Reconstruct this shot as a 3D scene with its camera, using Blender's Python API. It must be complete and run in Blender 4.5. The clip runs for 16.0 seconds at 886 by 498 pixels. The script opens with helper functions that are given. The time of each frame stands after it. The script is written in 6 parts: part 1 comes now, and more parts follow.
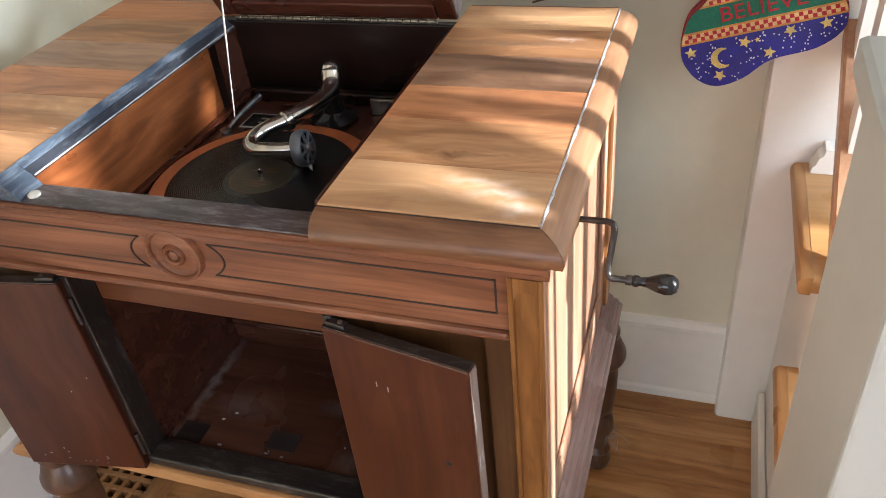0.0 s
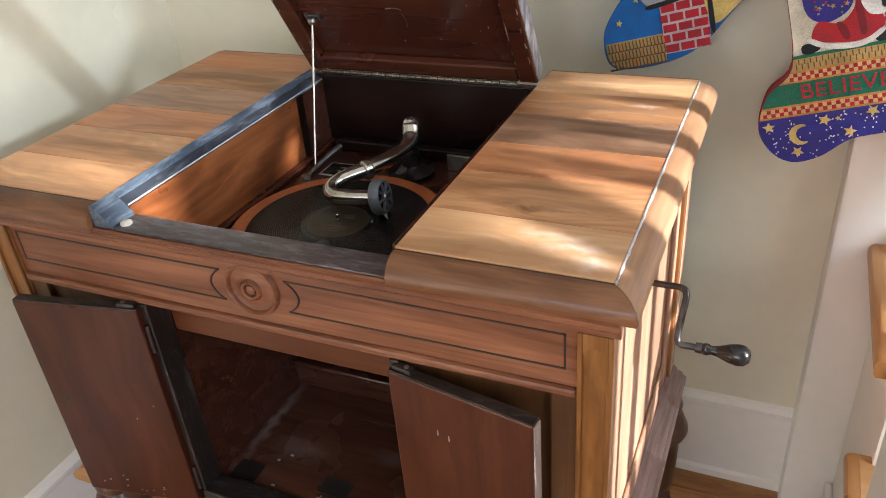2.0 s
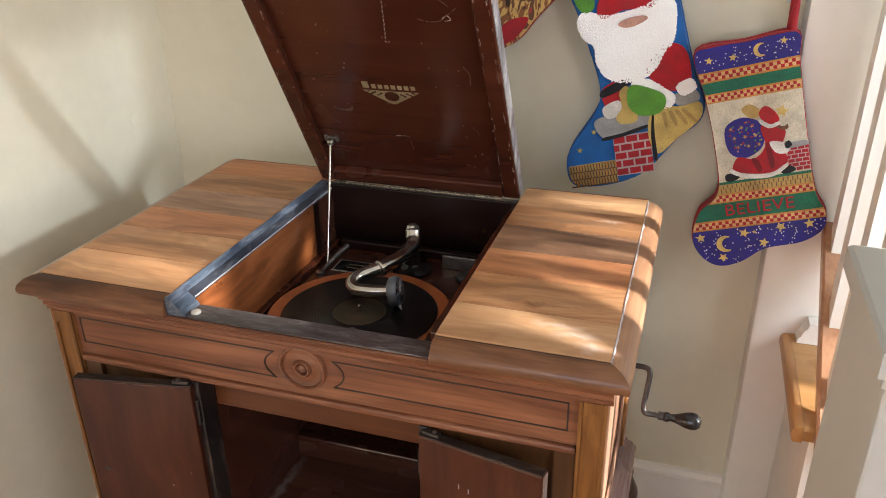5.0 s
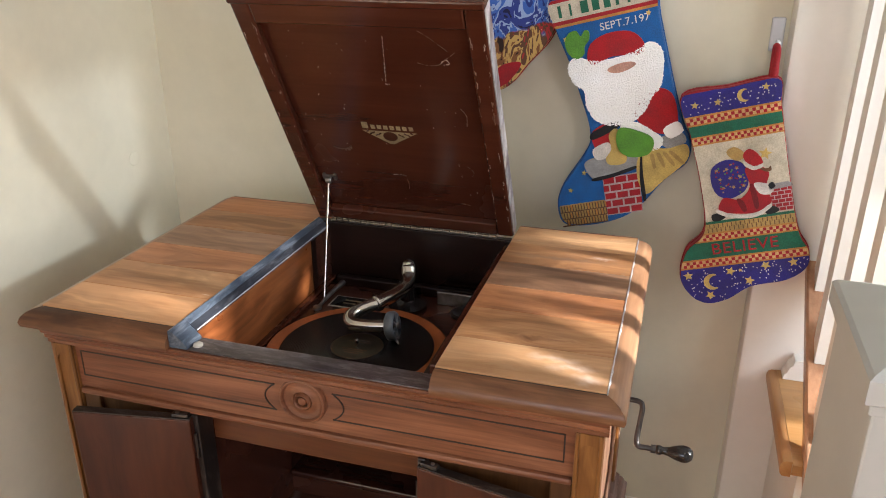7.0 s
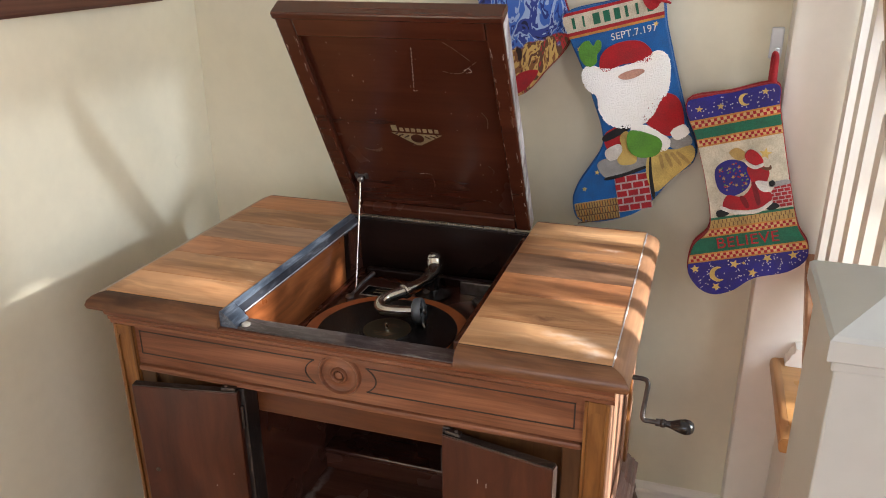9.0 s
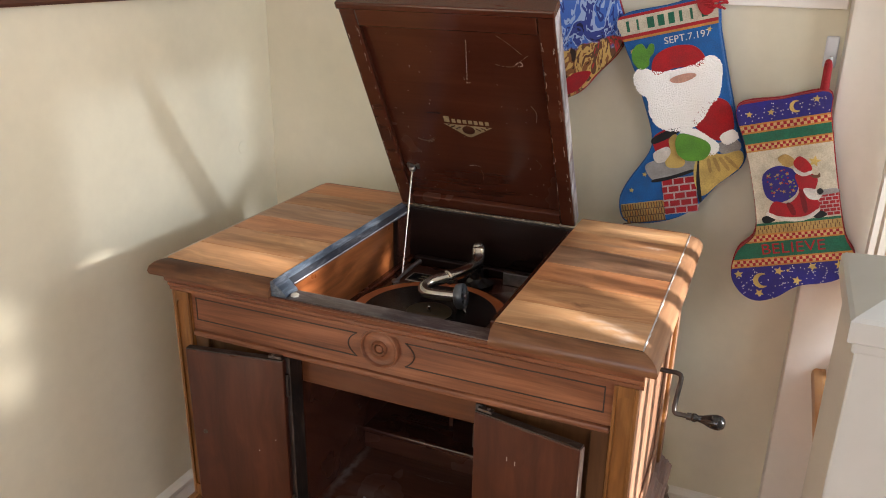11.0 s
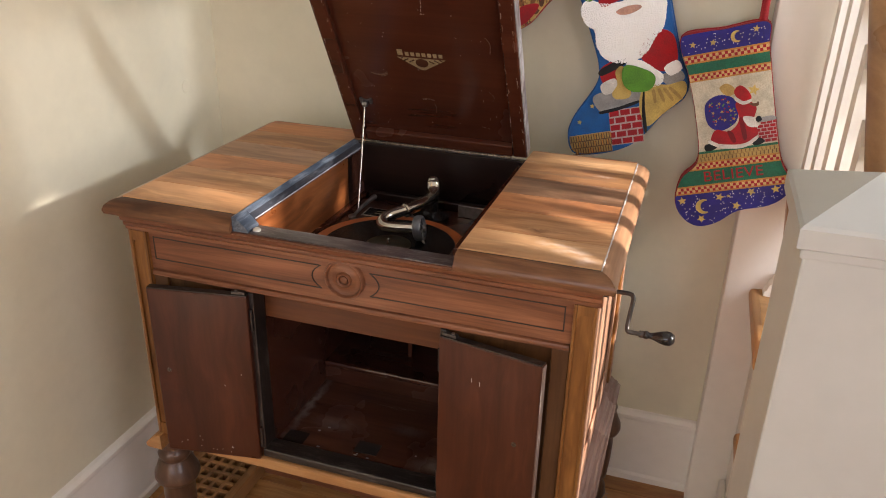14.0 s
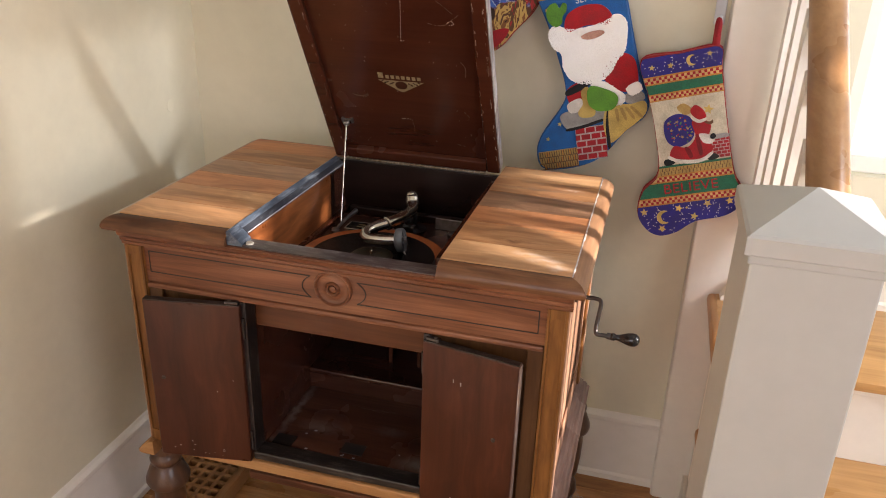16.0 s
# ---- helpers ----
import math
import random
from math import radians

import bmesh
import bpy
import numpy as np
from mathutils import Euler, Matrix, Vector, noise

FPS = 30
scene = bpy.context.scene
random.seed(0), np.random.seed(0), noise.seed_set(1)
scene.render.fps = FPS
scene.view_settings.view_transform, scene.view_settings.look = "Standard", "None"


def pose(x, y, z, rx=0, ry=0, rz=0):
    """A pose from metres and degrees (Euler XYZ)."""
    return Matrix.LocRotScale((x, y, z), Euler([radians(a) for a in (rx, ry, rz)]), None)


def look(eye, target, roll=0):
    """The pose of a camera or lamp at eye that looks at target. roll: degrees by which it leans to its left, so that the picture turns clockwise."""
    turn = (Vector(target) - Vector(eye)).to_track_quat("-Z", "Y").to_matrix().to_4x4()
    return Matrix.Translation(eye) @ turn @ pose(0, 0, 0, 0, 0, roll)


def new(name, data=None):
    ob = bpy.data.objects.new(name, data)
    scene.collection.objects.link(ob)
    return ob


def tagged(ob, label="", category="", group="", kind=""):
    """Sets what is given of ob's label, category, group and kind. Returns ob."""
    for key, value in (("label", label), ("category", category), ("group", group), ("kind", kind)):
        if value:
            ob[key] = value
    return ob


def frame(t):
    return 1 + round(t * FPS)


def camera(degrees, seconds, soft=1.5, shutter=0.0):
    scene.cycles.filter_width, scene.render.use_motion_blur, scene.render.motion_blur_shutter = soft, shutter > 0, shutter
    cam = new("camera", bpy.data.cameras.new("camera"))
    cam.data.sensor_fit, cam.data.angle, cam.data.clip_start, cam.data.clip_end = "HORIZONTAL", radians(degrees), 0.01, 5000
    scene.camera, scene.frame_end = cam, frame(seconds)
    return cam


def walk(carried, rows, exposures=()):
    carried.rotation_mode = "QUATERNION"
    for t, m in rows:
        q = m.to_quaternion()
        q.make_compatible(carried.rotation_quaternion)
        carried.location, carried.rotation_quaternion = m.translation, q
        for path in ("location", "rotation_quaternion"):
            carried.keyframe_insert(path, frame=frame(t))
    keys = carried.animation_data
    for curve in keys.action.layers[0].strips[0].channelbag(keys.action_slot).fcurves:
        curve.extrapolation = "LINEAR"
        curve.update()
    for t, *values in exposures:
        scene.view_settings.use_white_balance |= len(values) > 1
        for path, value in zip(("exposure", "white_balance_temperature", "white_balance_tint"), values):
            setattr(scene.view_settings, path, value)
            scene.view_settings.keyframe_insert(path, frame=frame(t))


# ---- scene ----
cam = camera(58.8, 16.0, soft=1.0)
PATH = [
    (0, (0.243, 0.202, 1.372), (-0.348, 1.704, 0.191), -6.6),
    (0.5, (0.242, 0.201, 1.367), (-0.374, 1.704, 0.2), -6.7),
    (1, (0.247, 0.205, 1.361), (-0.411, 1.712, 0.222), -6.7),
    (1.5, (0.244, 0.192, 1.361), (-0.447, 1.719, 0.271), -6.0),
    (2, (0.231, 0.177, 1.365), (-0.512, 1.723, 0.336), -5.0),
    (2.5, (0.214, 0.146, 1.396), (-0.537, 1.687, 0.366), -4.7),
    (3, (0.198, 0.092, 1.437), (-0.522, 1.647, 0.404), -4.4),
    (3.5, (0.197, 0.035, 1.463), (-0.477, 1.635, 0.469), -3.7),
    (4, (0.191, -0.001, 1.472), (-0.44, 1.643, 0.524), -2.7),
    (4.5, (0.181, -0.03, 1.484), (-0.412, 1.656, 0.585), -1.8),
    (5, (0.173, -0.047, 1.489), (-0.393, 1.673, 0.639), -0.8),
    (7.5, (0.162, -0.11, 1.499), (-0.375, 1.664, 0.747), -0.0),
    (8, (0.165, -0.147, 1.506), (-0.393, 1.617, 0.747), -0.4),
    (10.3, (0.233, -0.251, 1.516), (-0.436, 1.5, 0.819), 0.6),
    (10.5, (0.233, -0.256, 1.506), (-0.459, 1.488, 0.811), 0.8),
    (11, (0.238, -0.257, 1.483), (-0.49, 1.468, 0.782), 1.0),
    (11.5, (0.237, -0.265, 1.464), (-0.497, 1.449, 0.741), 1.1),
    (12, (0.229, -0.279, 1.457), (-0.495, 1.424, 0.698), 1.2),
    (12.5, (0.228, -0.278, 1.456), (-0.429, 1.432, 0.653), 1.4),
    (13, (0.228, -0.284, 1.453), (-0.37, 1.439, 0.631), 1.6),
    (13.5, (0.22, -0.292, 1.455), (-0.351, 1.436, 0.627), 1.4),
    (14, (0.21, -0.305, 1.467), (-0.344, 1.431, 0.643), 1.4),
    (14.5, (0.21, -0.34, 1.479), (-0.326, 1.405, 0.662), 1.4),
    (15, (0.213, -0.372, 1.487), (-0.303, 1.383, 0.677), 1.6),
    (15.5, (0.211, -0.387, 1.496), (-0.281, 1.378, 0.694), 1.8),
    (16, (0.209, -0.401, 1.505), (-0.265, 1.372, 0.71), 1.9),
]
walk(cam, [(t, look(eye, target, roll)) for t, eye, target, roll in PATH], exposures=((0, 2.18, 5700, 11), (2, 2.15, 5750, 11), (4, 2.00, 6120, 14), (8, 1.84, 6120, 15), (11, 1.77, 6320, 16), (16, 1.75, 6650, 20)))

# ---- world, sun and light ----
world = bpy.data.worlds.new("sky")
scene.world = world
world.use_nodes = True
wn = world.node_tree.nodes
sky = wn.new("ShaderNodeTexSky")
sky.sky_type = "NISHITA"
sky.sun_disc = False
sky.sun_elevation = radians(18)
sky.sun_rotation = radians(96)
wn["Background"].inputs["Strength"].default_value = 0.05
world.node_tree.links.new(sky.outputs["Color"], wn["Background"].inputs["Color"])

sun = new("sun", bpy.data.lights.new("sun", "SUN"))
sun.data.energy = 5.0
sun.data.angle = radians(2.1)
sun.data.color = (1.0, 0.965, 0.915)
sun.matrix_world = look((3, 0.9, 1.8), (3 - 0.26, 0.9 + 0.026, 1.8 - 0.088))


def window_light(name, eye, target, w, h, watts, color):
    """An area lamp added as fill, set in an unseen window's opening."""
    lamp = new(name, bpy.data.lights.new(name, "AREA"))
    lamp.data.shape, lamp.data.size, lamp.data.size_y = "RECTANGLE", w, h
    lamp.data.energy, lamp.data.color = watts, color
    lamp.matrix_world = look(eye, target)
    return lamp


window_light("daylight_rear", (0.0, -2.96, 1.55), (0.0, 0.0, 1.1), 1.7, 1.4, 8.0, (0.95, 0.94, 1.0))
window_light("daylight_side", (2.36, -1.5, 1.55), (0.0, -0.6, 1.1), 1.3, 1.4, 10.6, (0.95, 0.94, 1.0))
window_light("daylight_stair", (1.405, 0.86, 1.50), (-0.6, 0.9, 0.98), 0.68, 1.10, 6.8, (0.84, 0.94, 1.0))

# ---- materials ----


def nodes_of(name):
    m = bpy.data.materials.new(name)
    m.use_nodes = True
    nt = m.node_tree
    return m, nt, nt.nodes, nt.links, nt.nodes["Principled BSDF"]


def ramp(nt, fac, stops):
    r = nt.nodes.new("ShaderNodeValToRGB")
    while len(r.color_ramp.elements) < len(stops):
        r.color_ramp.elements.new(0.5)
    for e, (p, c) in zip(r.color_ramp.elements, stops):
        e.position, e.color = p, (*c, 1)
    nt.links.new(fac, r.inputs["Fac"])
    return r.outputs["Color"]


def noise_tex(nt, vec, scale, detail=4.0, rough=0.55, distortion=0.0):
    n = nt.nodes.new("ShaderNodeTexNoise")
    n.inputs["Scale"].default_value = scale
    n.inputs["Detail"].default_value = detail
    n.inputs["Roughness"].default_value = rough
    n.inputs["Distortion"].default_value = distortion
    nt.links.new(vec, n.inputs["Vector"])
    return n.outputs["Fac"]


def mix(nt, kind, fac, a, b):
    m = nt.nodes.new("ShaderNodeMix")
    m.data_type, m.blend_type = "RGBA", kind
    for sock, v in ((m.inputs["Factor"], fac), (m.inputs["A"], a), (m.inputs["B"], b)):
        if isinstance(v, (int, float)):
            sock.default_value = v
        elif isinstance(v, tuple):
            sock.default_value = (*v, 1)
        else:
            nt.links.new(v, sock)
    return m.outputs["Result"]


def mapped(nt, scale, shift=True):
    """Object coordinates stretched by scale, shifted by each object's own random number."""
    tc = nt.nodes.new("ShaderNodeTexCoord")
    mp = nt.nodes.new("ShaderNodeMapping")
    mp.inputs["Scale"].default_value = scale
    nt.links.new(tc.outputs["Object"], mp.inputs["Vector"])
    if shift:
        oi = nt.nodes.new("ShaderNodeObjectInfo")
        k = nt.nodes.new("ShaderNodeMath")
        k.operation = "MULTIPLY"
        k.inputs[1].default_value = 37.0
        nt.links.new(oi.outputs["Random"], k.inputs[0])
        nt.links.new(k.outputs[0], mp.inputs["Location"])
    return mp.outputs["Vector"]


def bump(nt, bsdf, height, strength, distance):
    b = nt.nodes.new("ShaderNodeBump")
    b.inputs["Strength"].default_value = strength
    b.inputs["Distance"].default_value = distance
    nt.links.new(height, b.inputs["Height"])
    nt.links.new(b.outputs["Normal"], bsdf.inputs["Normal"])


def wood(name, dark, mid, light, axis="x", rough=0.42, grain=1.0, wear=0.0, wear_color=(0.5, 0.42, 0.34), vary=0.25, spread=1.0, coat=0.0, soft_wear=0.08, streak=0.0, streak_color=(0.5, 0.44, 0.40)):
    """Wood whose grain runs along axis: broad figure, fine pores, blotches and pale worn specks."""
    m, nt, ns, ln, b = nodes_of(name)
    long_, across = 1.3 * spread, 13.0 * spread
    sc = {"x": (long_, across, across), "y": (across, long_, across), "z": (across, across, long_)}[axis]
    v = mapped(nt, sc)
    if streak:
        wn_ = ns.new("ShaderNodeTexNoise")
        wn_.inputs["Scale"].default_value = 1.0
        wn_.inputs["Detail"].default_value = 2.0
        ln.new(mapped(nt, {"x": (4, 9, 9), "y": (9, 4, 9), "z": (9, 9, 4)}[axis]), wn_.inputs["Vector"])
        off = ns.new("ShaderNodeVectorMath")
        off.operation = "MULTIPLY_ADD"
        off.inputs[1].default_value = (1.0, 1.0, 1.0)
        ln.new(wn_.outputs["Color"], off.inputs[0])
        ln.new(v, off.inputs[2])
        v = off.outputs[0]
    figure = noise_tex(nt, v, 1.0, 5, 0.6, 1.4)
    col = ramp(nt, figure, [(0.28, dark), (0.5, mid), (0.74, light)])
    fine_v = mapped(nt, tuple(s * (9 if s > 5 else 2.2) for s in sc))
    fine = noise_tex(nt, fine_v, 1.0, 4, 0.65)
    col = mix(nt, "MULTIPLY", 0.55 * grain, col, ramp(nt, fine, [(0.3, (0.5, 0.45, 0.42)), (0.6, (1, 1, 1))]))
    blot = noise_tex(nt, mapped(nt, (3.1, 3.1, 3.1)), 2.0, 3, 0.5)
    col = mix(nt, "MULTIPLY", 0.5, col, ramp(nt, blot, [(0.3, (0.68, 0.62, 0.58)), (0.65, (1.0, 1.0, 1.0))]))
    if streak:
        s1 = noise_tex(nt, v, 2.1, 3, 0.6, 0.8)
        col = mix(nt, "MULTIPLY", streak, col, ramp(nt, s1, [(0.44, (1, 1, 1)), (0.60, streak_color)]))
        s2 = noise_tex(nt, mapped(nt, {"x": (4, 60, 60), "y": (60, 4, 60), "z": (60, 60, 4)}[axis]), 1.0, 4, 0.6, 0.5)
        col = mix(nt, "MULTIPLY", streak * 0.6, col, ramp(nt, s2, [(0.38, (0.62, 0.54, 0.48)), (0.52, (1, 1, 1))]))
    oi = ns.new("ShaderNodeObjectInfo")
    col = mix(nt, "MULTIPLY", 1.0, col, ramp(nt, oi.outputs["Random"], [(0.0, (1 - vary, 1 - vary * 1.1, 1 - vary * 1.2)), (1.0, (1.0, 1.0, 1.0))]))
    if wear:
        w = noise_tex(nt, mapped(nt, {"x": (5, 34, 34), "y": (34, 5, 34), "z": (34, 34, 5)}[axis]), 1.0, 6, 0.75)
        mask = ramp(nt, w, [(0.72 - wear * 0.2, (0, 0, 0)), (0.72 - wear * 0.2 + soft_wear, (1, 1, 1))])
        col = mix(nt, "MIX", mask, col, wear_color)
    ln.new(col, b.inputs["Base Color"])
    r = ramp(nt, blot, [(0.3, (rough * 0.8,) * 3), (0.7, (min(1, rough * 1.3),) * 3)])
    ln.new(r, b.inputs["Roughness"])
    b.inputs["Coat Weight"].default_value = coat
    b.inputs["Specular IOR Level"].default_value = 0.3
    b.inputs["Coat Roughness"].default_value = 0.16
    bump(nt, b, fine, 0.25 * grain, 0.0012)
    return m


def marked(m, marks, z=0.962):
    """Lays soft-edged marks of their own shape, ((x, y), (half length, half width), colour, strength), over a plank's wood."""
    nt = m.node_tree
    b = nt.nodes["Principled BSDF"]
    col = b.inputs["Base Color"].links[0].from_socket
    geo = nt.nodes.new("ShaderNodeNewGeometry")
    wob = nt.nodes.new("ShaderNodeTexNoise")
    wob.inputs["Scale"].default_value = 55.0
    wob.inputs["Detail"].default_value = 5.0
    nt.links.new(geo.outputs["Position"], wob.inputs["Vector"])
    pos = mix(nt, "ADD", 0.03, geo.outputs["Position"], wob.outputs["Color"])
    for (x, y), (a, c), tone, strength in marks:
        mp = nt.nodes.new("ShaderNodeMapping")
        mp.vector_type = "TEXTURE"
        mp.inputs["Location"].default_value = (x + 0.015, y + 0.015, z + 0.015)
        mp.inputs["Scale"].default_value = (a, c, 1.0)
        nt.links.new(pos, mp.inputs["Vector"])
        ln_ = nt.nodes.new("ShaderNodeVectorMath")
        ln_.operation = "LENGTH"
        nt.links.new(mp.outputs["Vector"], ln_.inputs[0])
        k = strength
        fac = ramp(nt, ln_.outputs["Value"], [(0.15, (k, k, k)), (0.55, (k * 0.45,) * 3), (1.0, (0, 0, 0))])
        col = mix(nt, "MIX", fac, col, tone)
    nt.links.new(col, b.inputs["Base Color"])
    return m


def plain(name, color, rough=0.5, metal=0.0, spots=0.12, scale=40.0, relief=0.12, sheen=0.0, distance=0.001):
    """A surface of one colour with fine mottling, slow stains and slight relief."""
    m, nt, ns, ln, b = nodes_of(name)
    v = mapped(nt, (1, 1, 1), shift=False)
    n1 = noise_tex(nt, v, scale, 5, 0.6)
    n2 = noise_tex(nt, v, scale * 0.08, 3, 0.5)
    k = 1 - spots
    col = mix(nt, "MULTIPLY", 1.0, color, ramp(nt, n1, [(0.3, (k, k, k)), (0.7, (1, 1, 1))]))
    col = mix(nt, "MULTIPLY", 1.0, col, ramp(nt, n2, [(0.3, (k, k, k * 0.98)), (0.7, (1, 1, 1))]))
    ln.new(col, b.inputs["Base Color"])
    ln.new(ramp(nt, n2, [(0.3, (rough * 0.85,) * 3), (0.7, (min(1, rough * 1.2),) * 3)]), b.inputs["Roughness"])
    b.inputs["Metallic"].default_value = metal
    b.inputs["Sheen Weight"].default_value = sheen
    bump(nt, b, n1, relief, distance)
    return m


TOP = wood("top_walnut", (0.345, 0.158, 0.06545), (0.575, 0.2984, 0.1368), (0.713, 0.4212, 0.2142), "x", 0.40, 0.6, 0.12, (0.66, 0.54, 0.44), 0.25, 0.55, streak=0.6)
TOP_PALE = wood("pale_top_walnut", (0.483, 0.2515, 0.119), (0.667, 0.392, 0.1963), (0.782, 0.5031, 0.2796), "x", 0.40, 0.6, 0.36, (0.78, 0.70, 0.62), 0.15, 0.55, streak=0.45)
TOP_RED = wood("reddish_top_walnut", (0.322, 0.1228, 0.04998), (0.5405, 0.2398, 0.1047), (0.667, 0.3334, 0.1607), "x", 0.40, 0.7, 0.06, (0.6, 0.48, 0.4), 0.15, 0.6, streak=0.6)
TOP_DARK = wood("dark_top_walnut", (0.184, 0.09945, 0.05712), (0.368, 0.2106, 0.1249), (0.529, 0.3276, 0.2023), "x", 0.40, 0.7, 0.08, (0.6, 0.5, 0.42), 0.15, 0.6, streak=0.6)
CHALK = (0.80, 0.77, 0.74)
marked(TOP_PALE, [((0.040, 0.838), (0.045, 0.010), CHALK, 0.28), ((0.066, 0.820), (0.040, 0.012), CHALK, 0.28), ((0.088, 0.795), (0.024, 0.016), CHALK, 0.28), ((-0.02, 0.800), (0.09, 0.008), (0.42, 0.25, 0.13), 0.6), ((0.02, 1.262), (0.11, 0.010), (0.36, 0.20, 0.10), 0.6)])
marked(TOP, [((-0.006, 0.884), (0.024, 0.010), (0.19, 0.075, 0.028), 0.95), ((0.03, 0.888), (0.05, 0.006), (0.24, 0.11, 0.05), 0.7), ((0.0, 1.181), (0.13, 0.012), (0.17, 0.10, 0.065), 0.75), ((0.06, 1.20), (0.03, 0.008), CHALK, 0.3)])
TOPF = wood("top_edge_walnut", (0.085, 0.034, 0.014), (0.185, 0.082, 0.036), (0.29, 0.145, 0.070), "x", 0.34, 1.2, 0.10, (0.46, 0.35, 0.26), 0.1, coat=0.15, streak=0.7)
TOPY = wood("top_walnut_side", (0.22, 0.115, 0.06), (0.36, 0.20, 0.11), (0.48, 0.29, 0.17), "y", 0.34, 0.8, 0.16, (0.56, 0.54, 0.54), 0.1, coat=0.25, streak=0.4)
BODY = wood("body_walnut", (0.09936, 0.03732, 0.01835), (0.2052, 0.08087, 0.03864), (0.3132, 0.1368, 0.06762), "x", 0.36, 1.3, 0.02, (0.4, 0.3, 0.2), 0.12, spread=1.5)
# faded side walnut, made paler still to hold the sun falling there
BODYZ = wood("sun_lifted_walnut_upright", (0.22, 0.112, 0.068), (0.37, 0.208, 0.132), (0.50, 0.305, 0.205), "z", 0.40, 1.0, 0.05, (0.55, 0.43, 0.33), 0.15)
POST = wood("post_oak", (0.15, 0.060, 0.013), (0.25, 0.108, 0.027), (0.33, 0.158, 0.046), "z", 0.40, 0.8, 0.05, (0.10, 0.05, 0.02), 0.1, streak=0.6)
RAIL = wood("rail_oak", (0.22, 0.10, 0.035), (0.36, 0.18, 0.065), (0.45, 0.25, 0.10), "x", 0.45, 0.8, 0.04, (0.18, 0.09, 0.04), 0.1)
DOOR = wood("door_mahogany", (0.036, 0.0092, 0.0044), (0.064, 0.0175, 0.0082), (0.102, 0.0320, 0.0145), "z", 0.32, 0.6, 0.0, (0.45, 0.35, 0.25), 0.12, spread=0.8, streak=0.30)
LIDW = wood("lid_mahogany", (0.0506, 0.01437, 0.007475), (0.069, 0.01897, 0.009775), (0.0874, 0.02587, 0.01322), "x", 0.22, 0.45, 0.0, (0.20, 0.12, 0.075), 0.12, coat=0.4)
DARKW = wood("dark_edge_wood", (0.008, 0.006, 0.005), (0.018, 0.013, 0.010), (0.036, 0.027, 0.021), "x", 0.55, 1.2, 0.30, (0.10, 0.085, 0.066), 0.1)
INNER = wood("inner_mahogany", (0.034, 0.0115, 0.0070), (0.058, 0.0205, 0.0125), (0.090, 0.034, 0.021), "x", 0.26, 1.0, 0.12, (0.11, 0.075, 0.058), 0.1, coat=0.25)
INNER_FLOOR = wood("dusty_floor_mahogany", (0.056, 0.021, 0.0126), (0.092, 0.036, 0.0217), (0.140, 0.059, 0.036), "x", 0.24, 1.0, 0.16, (0.13, 0.095, 0.075), 0.1, coat=0.3)
DUST = (0.22, 0.19, 0.17)
marked(INNER_FLOOR, [((-0.462, 0.830), (0.030, 0.022), DUST, 0.8), ((-0.165, 0.840), (0.050, 0.030), DUST, 0.6), ((-0.40, 0.90), (0.06, 0.03), DUST, 0.25), ((-0.478, 0.95), (0.012, 0.14), DUST, 0.55), ((-0.25, 0.93), (0.05, 0.02), DUST, 0.2)], 0.460)
LINTEL = wood("lintel_mahogany", (0.050, 0.014, 0.005), (0.095, 0.030, 0.010), (0.14, 0.052, 0.018), "x", 0.34, 0.9, 0.05, (0.2, 0.12, 0.08), 0.05)
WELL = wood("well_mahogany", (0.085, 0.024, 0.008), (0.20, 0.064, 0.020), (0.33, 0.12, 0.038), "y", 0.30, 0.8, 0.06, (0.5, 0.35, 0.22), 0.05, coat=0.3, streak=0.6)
# near-black wood: the shade deep in the well is put into its colour
WELL_SHADE = wood("dark_shaded_well_mahogany", (0.0055, 0.0024, 0.0014), (0.011, 0.0045, 0.0028), (0.019, 0.008, 0.0055), "x", 0.30, 0.8, 0.10, (0.05, 0.035, 0.025), 0.05)


def scuffed(name, dark, pale, low, high, scale=(70, 22, 70), rough=0.3):
    """Old lacquer rubbed through in ragged flecks and streaks."""
    m, nt, ns, ln, b = nodes_of(name)
    n1 = noise_tex(nt, mapped(nt, scale), 1.0, 9, 0.72, 0.6)
    n2 = noise_tex(nt, mapped(nt, (9, 9, 9)), 1.0, 3, 0.5)
    n3 = noise_tex(nt, mapped(nt, tuple(s * 5 for s in scale)), 1.0, 4, 0.6)
    col = ramp(nt, n1, [(low, dark), ((low + high) / 2, tuple((a + c) * 0.4 for a, c in zip(dark, pale))), (high, pale)])
    col = mix(nt, "MULTIPLY", 0.8, col, ramp(nt, n2, [(0.35, (0.45, 0.46, 0.5)), (0.62, (1, 1, 1))]))
    col = mix(nt, "MULTIPLY", 0.5, col, ramp(nt, n3, [(0.35, (0.5, 0.5, 0.5)), (0.55, (1, 1, 1))]))
    ln.new(col, b.inputs["Base Color"])
    b.inputs["Roughness"].default_value = rough
    bump(nt, b, n1, 0.3, 0.001)
    return m


